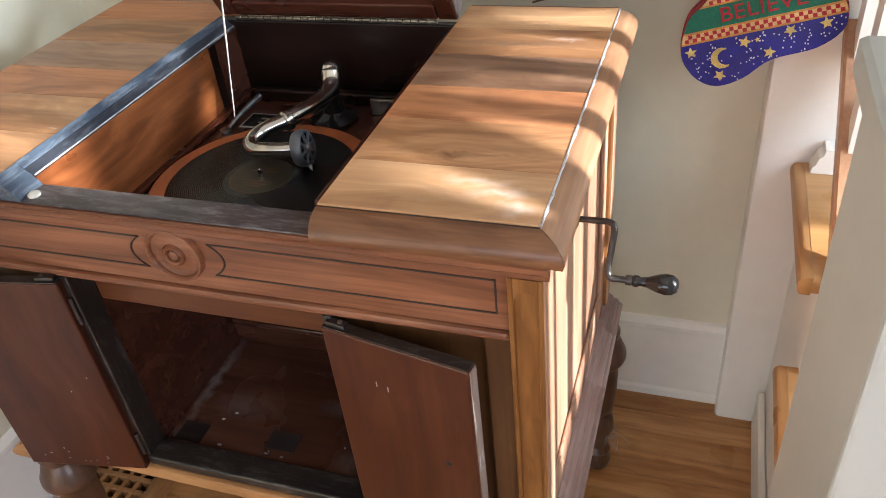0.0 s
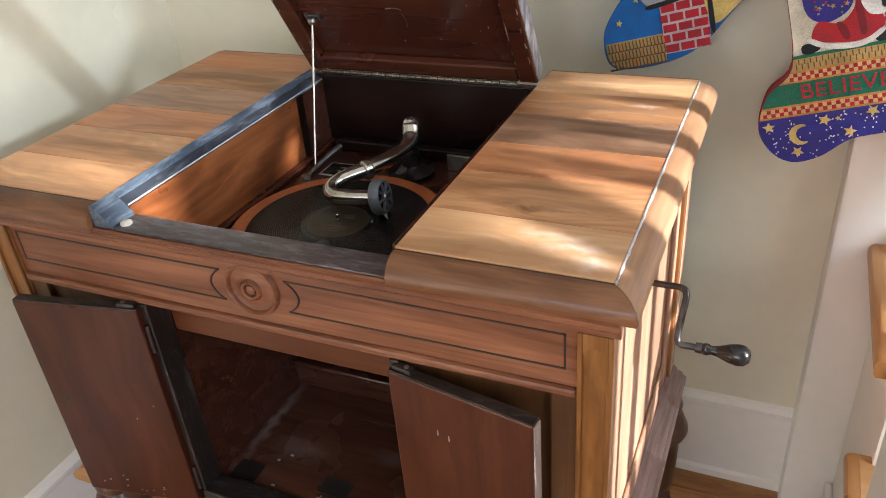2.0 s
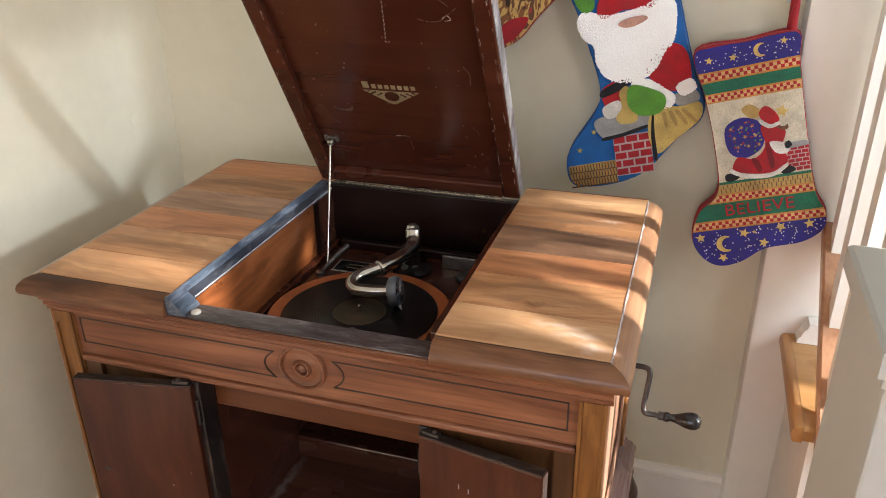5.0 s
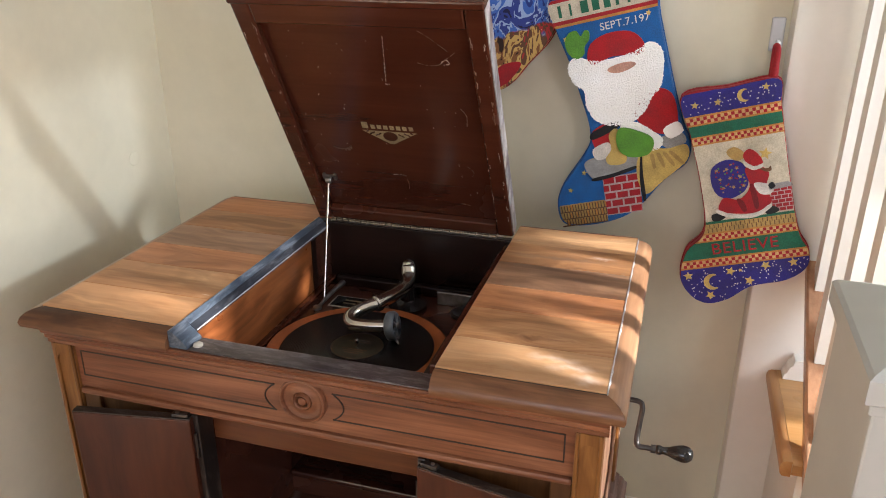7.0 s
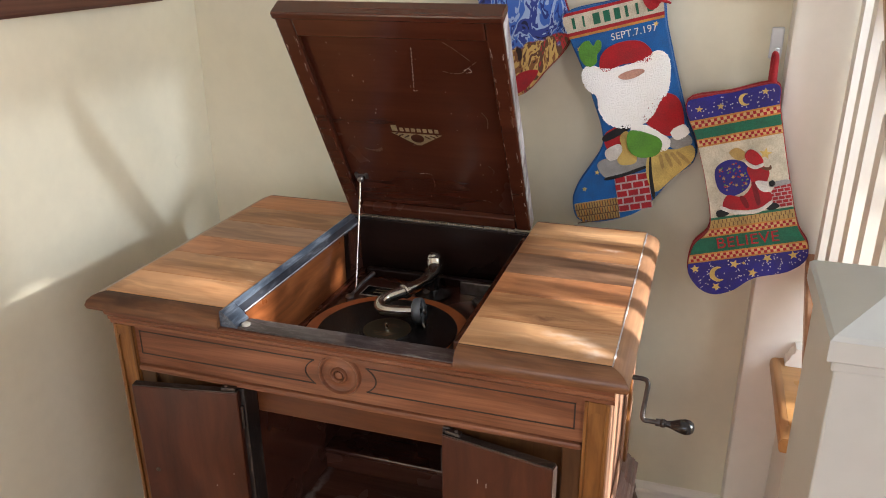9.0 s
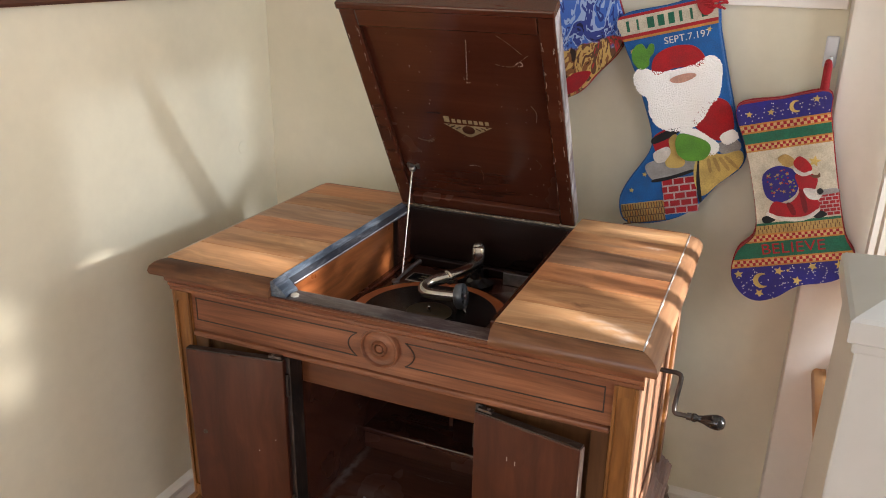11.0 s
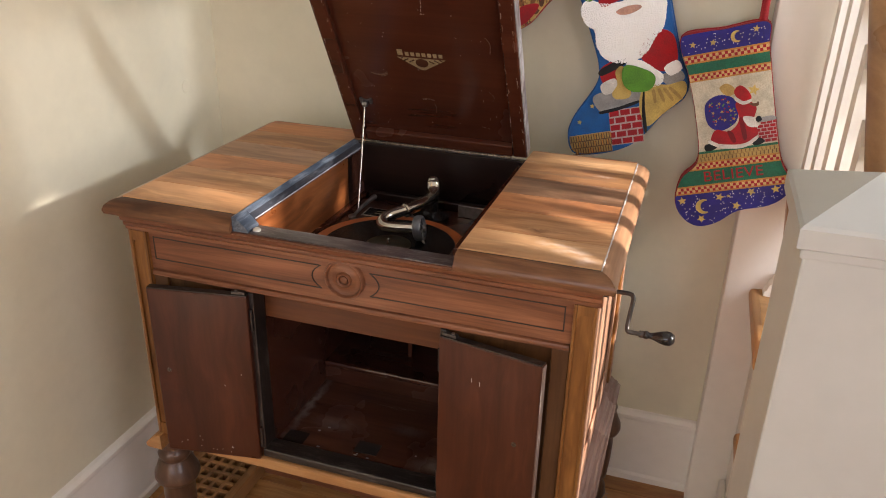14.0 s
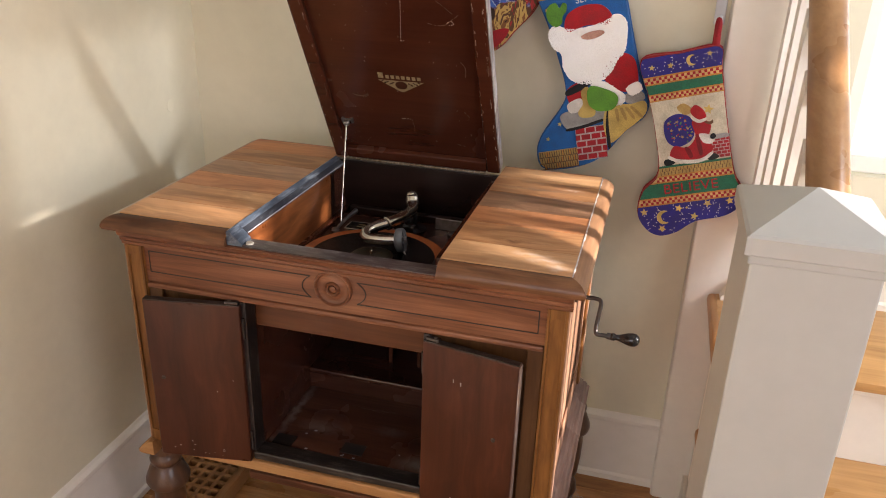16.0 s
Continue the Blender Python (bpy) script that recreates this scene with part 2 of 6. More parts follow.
# real wear flecks, but the blue and whitening also hold sky reflection
RIM = scuffed("worn_sky_toned_rim", (0.075, 0.098, 0.130), (0.50, 0.57, 0.66), 0.47, 0.80, (110, 16, 110))
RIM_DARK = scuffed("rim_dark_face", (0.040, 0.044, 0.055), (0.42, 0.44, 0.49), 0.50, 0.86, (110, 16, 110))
RIMX = scuffed("front_rim_worn", (0.055, 0.036, 0.035), (0.36, 0.33, 0.33), 0.46, 0.80, (30, 120, 120))
SEAM = scuffed("glue_seam", (0.36, 0.28, 0.22), (0.72, 0.73, 0.76), 0.30, 0.56, (90, 30, 90), 0.5)
LID_EDGE = scuffed("lid_edge_worn", (0.11, 0.055, 0.045), (0.62, 0.60, 0.60), 0.38, 0.60, (90, 40, 14), 0.35)
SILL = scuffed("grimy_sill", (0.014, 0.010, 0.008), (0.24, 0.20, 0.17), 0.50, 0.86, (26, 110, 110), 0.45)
SILLZ = scuffed("dark_flecked_upright", (0.014, 0.010, 0.008), (0.22, 0.18, 0.15), 0.54, 0.88, (110, 110, 26), 0.45)
DOOR_EDGE = wood("chipped_door_edge", (0.12, 0.08, 0.06), (0.24, 0.18, 0.15), (0.40, 0.33, 0.29), "z", 0.5, 1.2, 0.7, (0.58, 0.55, 0.52), 0.1)
PANEL = wood("front_panel_walnut", (0.060, 0.026, 0.010), (0.105, 0.048, 0.018), (0.15, 0.074, 0.029), "z", 0.38, 0.9, 0.0, (0.2, 0.1, 0.05), 0.1)
# walnut tinted purple-grey and pale: sheen and sun worked into the colour
PLINTH = wood("sheen_toned_walnut", (0.16, 0.105, 0.090), (0.31, 0.22, 0.195), (0.45, 0.34, 0.31), "y", 0.26, 1.0, 0.10, (0.6, 0.57, 0.58), 0.1, coat=0.5)
PLATE = plain("plate_border", (0.50, 0.47, 0.42), 0.45, 0.2, 0.4, 120)
PALE_EDGE = plain("pale_worn_edge", (0.60, 0.61, 0.64), 0.45, 0, 0.5, 70)
LEG = wood("leg_walnut", (0.0455, 0.0225, 0.0132), (0.0975, 0.05, 0.0288), (0.182, 0.1063, 0.0624), "z", 0.34, 0.7, 0.05, (0.3, 0.22, 0.16), 0.1, coat=0.2)
INLAY = plain("inlay_black", (0.020, 0.012, 0.008), 0.6)
FLOOR = wood("floor_oak", (0.36, 0.160, 0.047), (0.50, 0.250, 0.084), (0.60, 0.325, 0.122), "x", 0.32, 0.9, 0, vary=0.16, spread=0.8, coat=0.3, streak=0.4, streak_color=(0.62, 0.5, 0.4))
TREAD = wood("tread_oak", (0.38, 0.195, 0.068), (0.50, 0.275, 0.105), (0.58, 0.34, 0.145), "x", 0.30, 0.5, 0, vary=0.08, coat=0.3)
NOSING = wood("nosing_oak", (0.34, 0.165, 0.055), (0.44, 0.225, 0.080), (0.52, 0.285, 0.110), "y", 0.32, 0.5, 0, vary=0.08, coat=0.3)
SHOE = wood("shoe_rail_oak", (0.33, 0.165, 0.09), (0.42, 0.225, 0.125), (0.50, 0.29, 0.17), "y", 0.32, 0.8, 0, vary=0.05, coat=0.25)
HAND = wood("handrail_oak", (0.26, 0.135, 0.06), (0.32, 0.175, 0.08), (0.39, 0.225, 0.105), "y", 0.28, 0.6, 0, vary=0.05, spread=0.7, coat=0.3)
VENTW = wood("register_oak", (0.20, 0.09, 0.033), (0.30, 0.15, 0.055), (0.38, 0.20, 0.078), "y", 0.42, 0.8, 0.03, (0.2, 0.1, 0.05), 0.12)
FRAMEW = wood("frame_mahogany", (0.06, 0.022, 0.014), (0.11, 0.042, 0.027), (0.16, 0.07, 0.045), "y", 0.35, 0.7, 0)
WALL = plain("cream_wall_paint", (0.665, 0.622, 0.478), 0.62, 0, 0.05, 26, 0.10)
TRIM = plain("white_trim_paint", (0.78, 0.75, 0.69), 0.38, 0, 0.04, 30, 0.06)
# white newel paint greyed below the trim's, with the post's shade in it
NEWELP = plain("shade_greyed_newel_paint", (0.44, 0.452, 0.435), 0.36, 0, 0.05, 22, 0.08)
CEIL = plain("ceiling_paint", (0.80, 0.79, 0.75), 0.8, 0, 0.03, 20)
CHROME = plain("worn_nickel", (0.66, 0.63, 0.58), 0.16, 1.0, 0.25, 60, 0.05)
STEEL = plain("dull_steel", (0.42, 0.40, 0.38), 0.34, 1.0, 0.4, 80, 0.1)
HINGE = plain("tarnished_brass", (0.50, 0.44, 0.33), 0.36, 0.9, 0.6, 160, 0.2)
IRON = plain("dark_iron", (0.10, 0.09, 0.085), 0.36, 0.85, 0.4, 90, 0.2)
GUN = plain("soundbox_metal", (0.20, 0.225, 0.255), 0.42, 0.5, 0.35, 90, 0.15)
BLACK = plain("black_lacquer", (0.012, 0.011, 0.011), 0.14, 0, 0.3, 60, 0.03)
SHELLAC = plain("black_shellac", (0.010, 0.010, 0.011), 0.24, 0, 0.3, 50, 0.02)
LABEL = plain("record_label", (0.040, 0.034, 0.018), 0.35, 0, 0.4, 120)
FELT = plain("orange_felt", (0.46, 0.125, 0.030), 0.95, 0, 0.3, 300, 0.4, 0.0)
GOLD = plain("gilt_transfer", (0.46, 0.37, 0.20), 0.42, 0.3, 0.5, 300)
SCRATCH = plain("varnish_scratch_tone", (0.16, 0.085, 0.045), 0.5, 0, 0.5, 200)
CHIP = plain("bare_chip_tone", (0.42, 0.33, 0.26), 0.6, 0, 0.4, 200)
GLASSY = plain("clear_hook_plastic", (0.62, 0.64, 0.68), 0.2, 0, 0.05, 30)
PAPER = plain("print_paper", (0.55, 0.52, 0.45), 0.6, 0, 0.3, 8)


def glazing(name, clear, cool=(1.0, 1.0, 0.97)):
    """Flat glass that lets a share of the light straight through."""
    m, nt, ns, ln, b = nodes_of(name)
    t = ns.new("ShaderNodeBsdfTransparent")
    t.inputs["Color"].default_value = (clear * cool[0], clear * cool[1], clear * cool[2], 1)
    g = ns.new("ShaderNodeBsdfGlossy")
    g.inputs["Roughness"].default_value = 0.03
    mx = ns.new("ShaderNodeMixShader")
    mx.inputs["Fac"].default_value = 0.05
    ln.new(t.outputs[0], mx.inputs[1])
    ln.new(g.outputs[0], mx.inputs[2])
    ln.new(mx.outputs[0], ns["Material Output"].inputs["Surface"])
    return m


CLEAR = glazing("window_glass", 0.97)
# two added pane materials that weaken the sun passing through
SUN_HALF = glazing("sun_halving_pane", 0.48)
SUN_FILTER = glazing("sun_filter_pane", 0.25, (0.92, 1.0, 1.06))


def cloth(name, color, scale=420.0, relief=0.7):
    return plain(name, color, 0.95, 0, 0.32, scale, relief, 0.06, 0.0015)


BLUE = cloth("blue_yarn", (0.012, 0.13, 0.42))
NAVY = cloth("navy_cloth", (0.032, 0.026, 0.24))
RED = cloth("red_cloth", (0.42, 0.014, 0.022))
BRIGHT_RED = cloth("bright_red_yarn", (0.46, 0.012, 0.018))
GREEN = cloth("green_cloth", (0.018, 0.15, 0.085))
LIME = cloth("lime_yarn", (0.11, 0.32, 0.035))
CREAM = cloth("cream_cloth", (0.68, 0.61, 0.47))
WHITE = cloth("white_yarn", (0.80, 0.77, 0.72))
FLUFF = plain("white_fluffy_yarn", (0.95, 0.94, 0.92), 1.0, 0, 0.03, 170, 0.1, 0.3, 0.001)
YELLOW = cloth("yellow_yarn", (0.70, 0.50, 0.15))
TANY = cloth("tan_yarn", (0.50, 0.33, 0.11))
ORANGE = cloth("orange_cloth", (0.60, 0.27, 0.06))
BROWN = cloth("brown_yarn", (0.16, 0.075, 0.035))
GREY = cloth("grey_yarn", (0.36, 0.36, 0.36))
BLACKY = cloth("black_yarn", (0.012, 0.012, 0.014))
PINK = cloth("pale_mortar_yarn", (0.58, 0.46, 0.45))
PEACH = cloth("peach_cloth", (0.74, 0.47, 0.20))
DARK_RED = cloth("dark_red_cloth", (0.20, 0.010, 0.016))
SKIN = cloth("rosy_yarn", (0.66, 0.36, 0.27))

# ---- mesh helpers ----
ORIGIN = {}


def thing(name, at, label, category, group="", kind="", turn=0.0):
    """An empty at its base, under which the parts hang."""
    e = new(name)
    e.empty_display_size = 0.05
    e.matrix_world = pose(*at, 0, 0, turn)
    ORIGIN[e.name] = Vector(at)
    return tagged(e, label, category, group, kind)


def part(name, bm, material, parent, label="", smooth=False, kind=""):
    """One mesh object under a thing or under a part; vertices are given in the place's metres."""
    org = ORIGIN[parent.name]
    bmesh.ops.recalc_face_normals(bm, faces=bm.faces)
    bmesh.ops.translate(bm, verts=bm.verts, vec=-org)
    me = bpy.data.meshes.new(name)
    bm.to_mesh(me)
    bm.free()
    me.materials.append(material)
    if smooth:
        for p in me.polygons:
            p.use_smooth = True
        me.set_sharp_from_angle(angle=radians(38))
    ob = new(name, me)
    ob.parent = parent
    ORIGIN[ob.name] = org
    return tagged(ob, label, kind=kind)


def solid(name, bm, material, label, category="", kind="structure", smooth=False):
    """A top-level mesh."""
    bmesh.ops.recalc_face_normals(bm, faces=bm.faces)
    me = bpy.data.meshes.new(name)
    bm.to_mesh(me)
    bm.free()
    me.materials.append(material)
    if smooth:
        for p in me.polygons:
            p.use_smooth = True
        me.set_sharp_from_angle(angle=radians(38))
    ob = new(name, me)
    ORIGIN[ob.name] = Vector((0, 0, 0))
    return tagged(ob, label, category, "", kind)


def box(x0, x1, y0, y1, z0, z1, bevel=0.0, bm=None, segments=2):
    bm = bm or bmesh.new()
    own = bmesh.new()
    bmesh.ops.create_cube(own, size=1)
    for v in own.verts:
        v.co = Vector(((x0 + x1) / 2 + v.co.x * (x1 - x0), (y0 + y1) / 2 + v.co.y * (y1 - y0), (z0 + z1) / 2 + v.co.z * (z1 - z0)))
    if bevel:
        bmesh.ops.bevel(own, geom=list(own.edges), offset=bevel, segments=segments, affect="EDGES", profile=0.5)
    me = bpy.data.meshes.new("tmp")
    own.to_mesh(me)
    own.free()
    bm.from_mesh(me)
    bpy.data.meshes.remove(me)
    return bm


def prism(outline, a0, a1, axis="y", bm=None):
    """A flat outline extruded along axis from a0 to a1. The outline's pairs are the other two axes in order."""
    bm = bm or bmesh.new()

    def at(p, a):
        return {"x": (a, p[0], p[1]), "y": (p[0], a, p[1]), "z": (p[0], p[1], a)}[axis]

    lo = [bm.verts.new(at(p, a0)) for p in outline]
    hi = [bm.verts.new(at(p, a1)) for p in outline]
    n = len(outline)
    bm.faces.new(lo)
    bm.faces.new(hi[::-1])
    for i in range(n):
        bm.faces.new((lo[i], hi[i], hi[(i + 1) % n], lo[(i + 1) % n]))
    return bm


def lathe(profile, centre, axis="z", n=40, bm=None):
    """A profile of (radius, height) pairs turned about an axis through centre."""
    bm = bm or bmesh.new()
    rings = []
    for r, h in profile:
        ring = []
        for i in range(n):
            a = 2 * math.pi * i / n
            c, s = r * math.cos(a), r * math.sin(a)
            p = {"z": (c, s, h), "x": (h, c, s), "y": (c, h, s)}[axis]
            ring.append(bm.verts.new(Vector(centre) + Vector(p)))
        rings.append(ring)
    for a, b in zip(rings, rings[1:]):
        for i in range(n):
            bm.faces.new((a[i], a[(i + 1) % n], b[(i + 1) % n], b[i]))
    bm.faces.new(rings[0][::-1])
    bm.faces.new(rings[-1])
    return bm


def smooth_line(points, steps=6, closed=False):
    """A Catmull-Rom line through points."""
    pts = [Vector(p) for p in points]
    n = len(pts)
    out = []
    for i in range(n if closed else n - 1):
        if closed:
            p0, p1, p2, p3 = (pts[(i + k) % n] for k in (-1, 0, 1, 2))
        else:
            p0, p1, p2, p3 = pts[max(i - 1, 0)], pts[i], pts[i + 1], pts[min(i + 2, n - 1)]
        for k in range(steps):
            t = k / steps
            out.append(0.5 * ((2 * p1) + (p2 - p0) * t + (2 * p0 - 5 * p1 + 4 * p2 - p3) * t * t + (3 * p1 - p0 - 3 * p2 + p3) * t ** 3))
    if not closed:
        out.append(pts[-1])
    return out


def tube(points, radius, n=14, bm=None, steps=6):
    """A round tube along a smooth line; radius is one number or one per point."""
    bm = bm or bmesh.new()
    rad = list(radius) if isinstance(radius, (list, tuple)) else [radius] * len(points)
    line = smooth_line(points, steps)
    rr = []
    for i in range(len(points) - 1):
        rr += [rad[i] + (rad[i + 1] - rad[i]) * k / steps for k in range(steps)]
    rr.append(rad[-1])
    up = Vector((0.13, 0.21, 0.97)).normalized()
    rings = []
    for i, p in enumerate(line):
        d = (line[min(i + 1, len(line) - 1)] - line[max(i - 1, 0)]).normalized()
        side = d.cross(up).normalized()
        up = side.cross(d).normalized()
        rings.append([bm.verts.new(p + rr[i] * (side * math.cos(2 * math.pi * k / n) + up * math.sin(2 * math.pi * k / n))) for k in range(n)])
    for a, b in zip(rings, rings[1:]):
        for k in range(n):
            bm.faces.new((a[k], a[(k + 1) % n], b[(k + 1) % n], b[k]))
    bm.faces.new(rings[0][::-1])
    bm.faces.new(rings[-1])
    return bm


def turned(bm, m):
    bmesh.ops.transform(bm, matrix=m, verts=bm.verts)
    return bm


# ---- setting ----
LEFT, BACK, HIGH = -1.024, 1.522, 2.55      # left wall's face, back wall's face, ceiling
SR = 1.42                                 # stairwell's right wall face
bm = box(LEFT - 0.12, LEFT, -3.1, BACK + 0.12, -0.05, HIGH)
solid("wall_west", bm, WALL, "cream painted plaster wall beside the cabinet", "wall")
bm = box(LEFT, 0.46, BACK, BACK + 0.12, -0.05, HIGH)
solid("wall_north", bm, WALL, "cream painted plaster wall behind the cabinet", "wall")


def wall_with_hole(name, axis, face, thick, a0, a1, h0, h1, label):
    """A wall with one window opening cut through it; axis is the way along which it runs."""
    m = bmesh.new()

    def piece(u0, u1, z0, z1):
        if axis == "x":
            box(u0, u1, face, face + thick, z0, z1, bm=m)
        else:
            box(face, face + thick, u0, u1, z0, z1, bm=m)

    lo, hi = h0[0], h0[1]
    piece(a0, lo, -0.05, HIGH)
    piece(hi, a1, -0.05, HIGH)
    piece(lo, hi, -0.05, h1[0])
    piece(lo, hi, h1[1], HIGH)
    return solid(name, m, WALL, label, "wall")


wall_with_hole("wall_stair_north", "x", BACK, 0.12, 0.46, SR + 0.12, (0.62, 1.22), (0.97, 2.15), "white stairwell wall with a bright window")
# unseen wall whose openings are placed to shape the sunlight
m = bmesh.new()
for y0, y1, z0, z1 in ((0.2, BACK, -0.05, 0.88), (0.2, BACK, 2.10, HIGH), (1.21, BACK, 0.88, 2.10), (0.45, 0.56, 0.88, 2.10), (0.2, 0.45, 0.88, 1.47), (0.2, 0.45, 1.74, 2.10), (0.2, 0.31, 1.47, 1.74)):
    box(SR, SR + 0.12, y0, y1, z0, z1, bm=m)
solid("wall_stair_east", m, WALL, "unseen stairwell wall with two openings that shape the sun", "wall")
solid("wall_stair_south", box(SR, 2.5, 0.08, 0.2, -0.05, HIGH), WALL, "cream wall beside the stairs", "wall")
# unseen room walls, their windows added to hold the fill lamps
wall_with_hole("wall_east", "y", 2.4, 0.12, -3.1, 0.08, (-2.2, -0.8), (0.8, 2.25), "unseen room wall with an added window")
wall_with_hole("wall_south", "x", -3.12, 0.12, LEFT, 2.4, (-0.9, 0.9), (0.8, 2.25), "unseen room wall with an added window")
solid("ceiling", box(LEFT, 2.5, -3.1, BACK + 0.12, HIGH, HIGH + 0.1), CEIL, "plain white ceiling", "ceiling")

floor = solid("floor", prism([(LEFT - 0.1, -3.1), (2.5, -3.1), (2.5, 0.14), (SR + 0.1, 0.14), (SR + 0.1, BACK + 0.1), (LEFT - 0.1, BACK + 0.1)], -0.06, -0.012, "z"), FLOOR, "narrow strip oak floor with a satin finish", "floor")


def sash(name, axis, face, u0, u1, z0, z1, label):
    """A white sash window in its opening: frame and meeting rail."""
    w = thing(name, (0, 0, 0), label, "window", "", "structure")

    def bar(nm, a0, a1, b0, b1):
        m = box(a0, a1, face + 0.03, face + 0.07, b0, b1, 0.004) if axis == "x" else box(face + 0.03, face + 0.07, a0, a1, b0, b1, 0.004)
        part(nm, m, TRIM, w)

    bar("window_frame", u0, u0 + 0.035, z0, z1)
    bar("window_frame", u1 - 0.035, u1, z0, z1)
    bar("window_frame", u0, u1, z0, z0 + 0.04)
    bar("window_frame", u0, u1, z1 - 0.04, z1)
    bar("meeting_rail", u0, u1, (z0 + z1) / 2 - 0.018, (z0 + z1) / 2 + 0.018)
    return w


sash("window_1", "x", BACK, 0.62, 1.22, 0.97, 2.15, "bright white-framed stair window")
sash("window_2", "x", -3.12, -0.9, 0.9, 0.8, 2.25, "wide unseen window added around the rear fill lamp")
tall = sash("window_4", "y", SR, 0.56, 1.21, 0.88, 2.10, "unseen tall stair window with upper panes that filter the sun")
# pane layout made up so bright streaks and dimmer sun fall indoors
GRID = ((0.597, 1.173, 0.922, 1.472, False), (0.597, 0.662, 1.508, 1.695, False), (0.597, 0.662, 1.705, 2.058, True), (0.672, 0.900, 1.508, 2.058, True), (0.910, 0.985, 1.508, 1.630, False), (0.910, 0.985, 1.640, 2.058, True), (0.995, 1.173, 1.508, 2.058, True))
for y0, y1, z0, z1, filters_sun in GRID:
    part("pane", box(SR + 0.048, SR + 0.052, y0, y1, z0, z1), SUN_FILTER if filters_sun else CLEAR, tall, "added pane that cuts the sun to a quarter" if filters_sun else "")
for y0, y1, z0, z1 in ((0.6625, 0.6715, 1.506, 2.060), (0.9005, 0.9095, 1.506, 2.060), (0.9855, 0.9945, 1.506, 2.060), (0.595, 0.662, 1.6955, 1.7045), (0.910, 0.985, 1.6305, 1.6395)):
    part("muntin", box(SR + 0.036, SR + 0.064, y0, y1, z0, z1, 0.002), TRIM, tall)
# small unseen window added so two sun spots land on the wall
small = sash("window_5", "y", SR, 0.31, 0.45, 1.47, 1.74, "unseen small window added to throw sun spots indoors")
part("pane", box(SR + 0.048, SR + 0.052, 0.346, 0.414, 1.511, 1.586), SUN_HALF, small, "added pane that halves the sun")
part("pane", box(SR + 0.048, SR + 0.052, 0.346, 0.414, 1.624, 1.699), SUN_HALF, small, "added pane that halves the sun")
sash("window_3", "y", 2.4, -2.2, -0.8, 0.8, 2.25, "unseen window added around the side fill lamp")

# baseboards: a tall flat board, a cap bead and a shoe
BASE = ((0.0, 0.0), (0.022, 0.0), (0.021, 0.016), (0.014, 0.022), (0.014, 0.192), (0.0165, 0.198), (0.0165, 0.207), (0.008, 0.216), (0.0, 0.219))


def baseboard(axis, face, sign, a0, a1, z=0.0, tall=1.0):
    ol = [(face + sign * d, z + h * tall) for d, h in BASE]
    m = prism(ol, a0, a1, "x") if axis == "x" else prism(ol, a0, a1, "y")
    return solid("baseboard", m, TRIM, "tall white painted baseboard with a moulded cap", "baseboard")


solid("wall_patch", lathe([(0.017, 0.0), (0.016, 0.0012), (0.011, 0.0020), (0.003, 0.0016)], (LEFT - 0.0004, 1.383, 1.006), "x", 28), WALL, "small painted-over plug in the plaster", "wall", smooth=True)
baseboard("x", BACK, -1, LEFT + 0.023, 0.338)
baseboard("y", LEFT, 1, -3.0, BACK)

# the wall's end: a full-height white board, rounded on its outer edge
ol = [(0.338, BACK), (0.338, 1.477), (0.341, 1.470), (0.348, 1.467), (0.456, 1.467), (0.46, 1.471), (0.46, BACK)]
solid("trim_wall_end", prism(ol, 0.0, HIGH, "z"), TRIM, "broad white painted board at the wall's end", "trim", smooth=True)

# ---- stairs ----
SKIRT = 0.430
stairs = thing("staircase", (SKIRT, 0.6, 0), "white stairs with varnished oak treads and open left ends", "staircase", "", "structure")
STEP = ((0.2167, 0.575), (0.4333, 0.860), (0.650, 1.145))
ol = [(0.62, 0.0), (0.62, 0.183), (0.893, 0.183), (0.893, 0.400), (1.178, 0.400), (1.178, 0.616), (1.466, 0.616), (1.466, 0.0)]
part("stringer", prism(ol, SKIRT, SKIRT + 0.03, "x"), TRIM, stairs, "white painted side skirt")
part("skirt_foot", box(SKIRT - 0.016, SKIRT - 0.001, 0.76, 1.46, 0.0, 0.10, 0.004), TRIM, stairs)
for k, (z, y) in enumerate(STEP):
    far = y + 0.336 if k < 2 else BACK - 0.002
    ol = [(y + 0.012, z - 0.031), (y + 0.003, z - 0.026), (y, z - 0.016), (y + 0.003, z - 0.006), (y + 0.012, z), (far, z), (far, z - 0.031)]
    far_left = min(far, 1.466)
    m = prism(ol, 0.4132, SR - 0.002, "x")
    part("tread", m, TREAD, stairs, "varnished oak tread with a rounded nosing", smooth=True)
    edge = [(0.413, z - 0.031), (0.399, z - 0.031), (0.3955, z - 0.026), (0.394, z - 0.018), (0.3945, z - 0.009), (0.3975, z - 0.003), (0.403, z - 0.0004), (0.413, z - 0.0004)]
    part("return_nosing", prism(edge, y + 0.004, far_left, "y"), NOSING, stairs, "rounded oak return nosing", smooth=True)
    part("riser", box(SKIRT + 0.03, SR - 0.004, y + 0.036, y + 0.052, z - 0.2166, z - 0.0315), TRIM, stairs, "white painted riser")
    part("scotia", box(SKIRT + 0.03, SR - 0.004, y + 0.018, y + 0.0355, z - 0.046, z - 0.0315, 0.005), TRIM, stairs)
ol = [(BACK - 0.001 - d, 0.651 + h * 0.9) for d, h in BASE]
solid("baseboard", prism(ol, 0.462, SR, "x"), TRIM, "white baseboard on the stair landing", "baseboard")
m = bmesh.new()
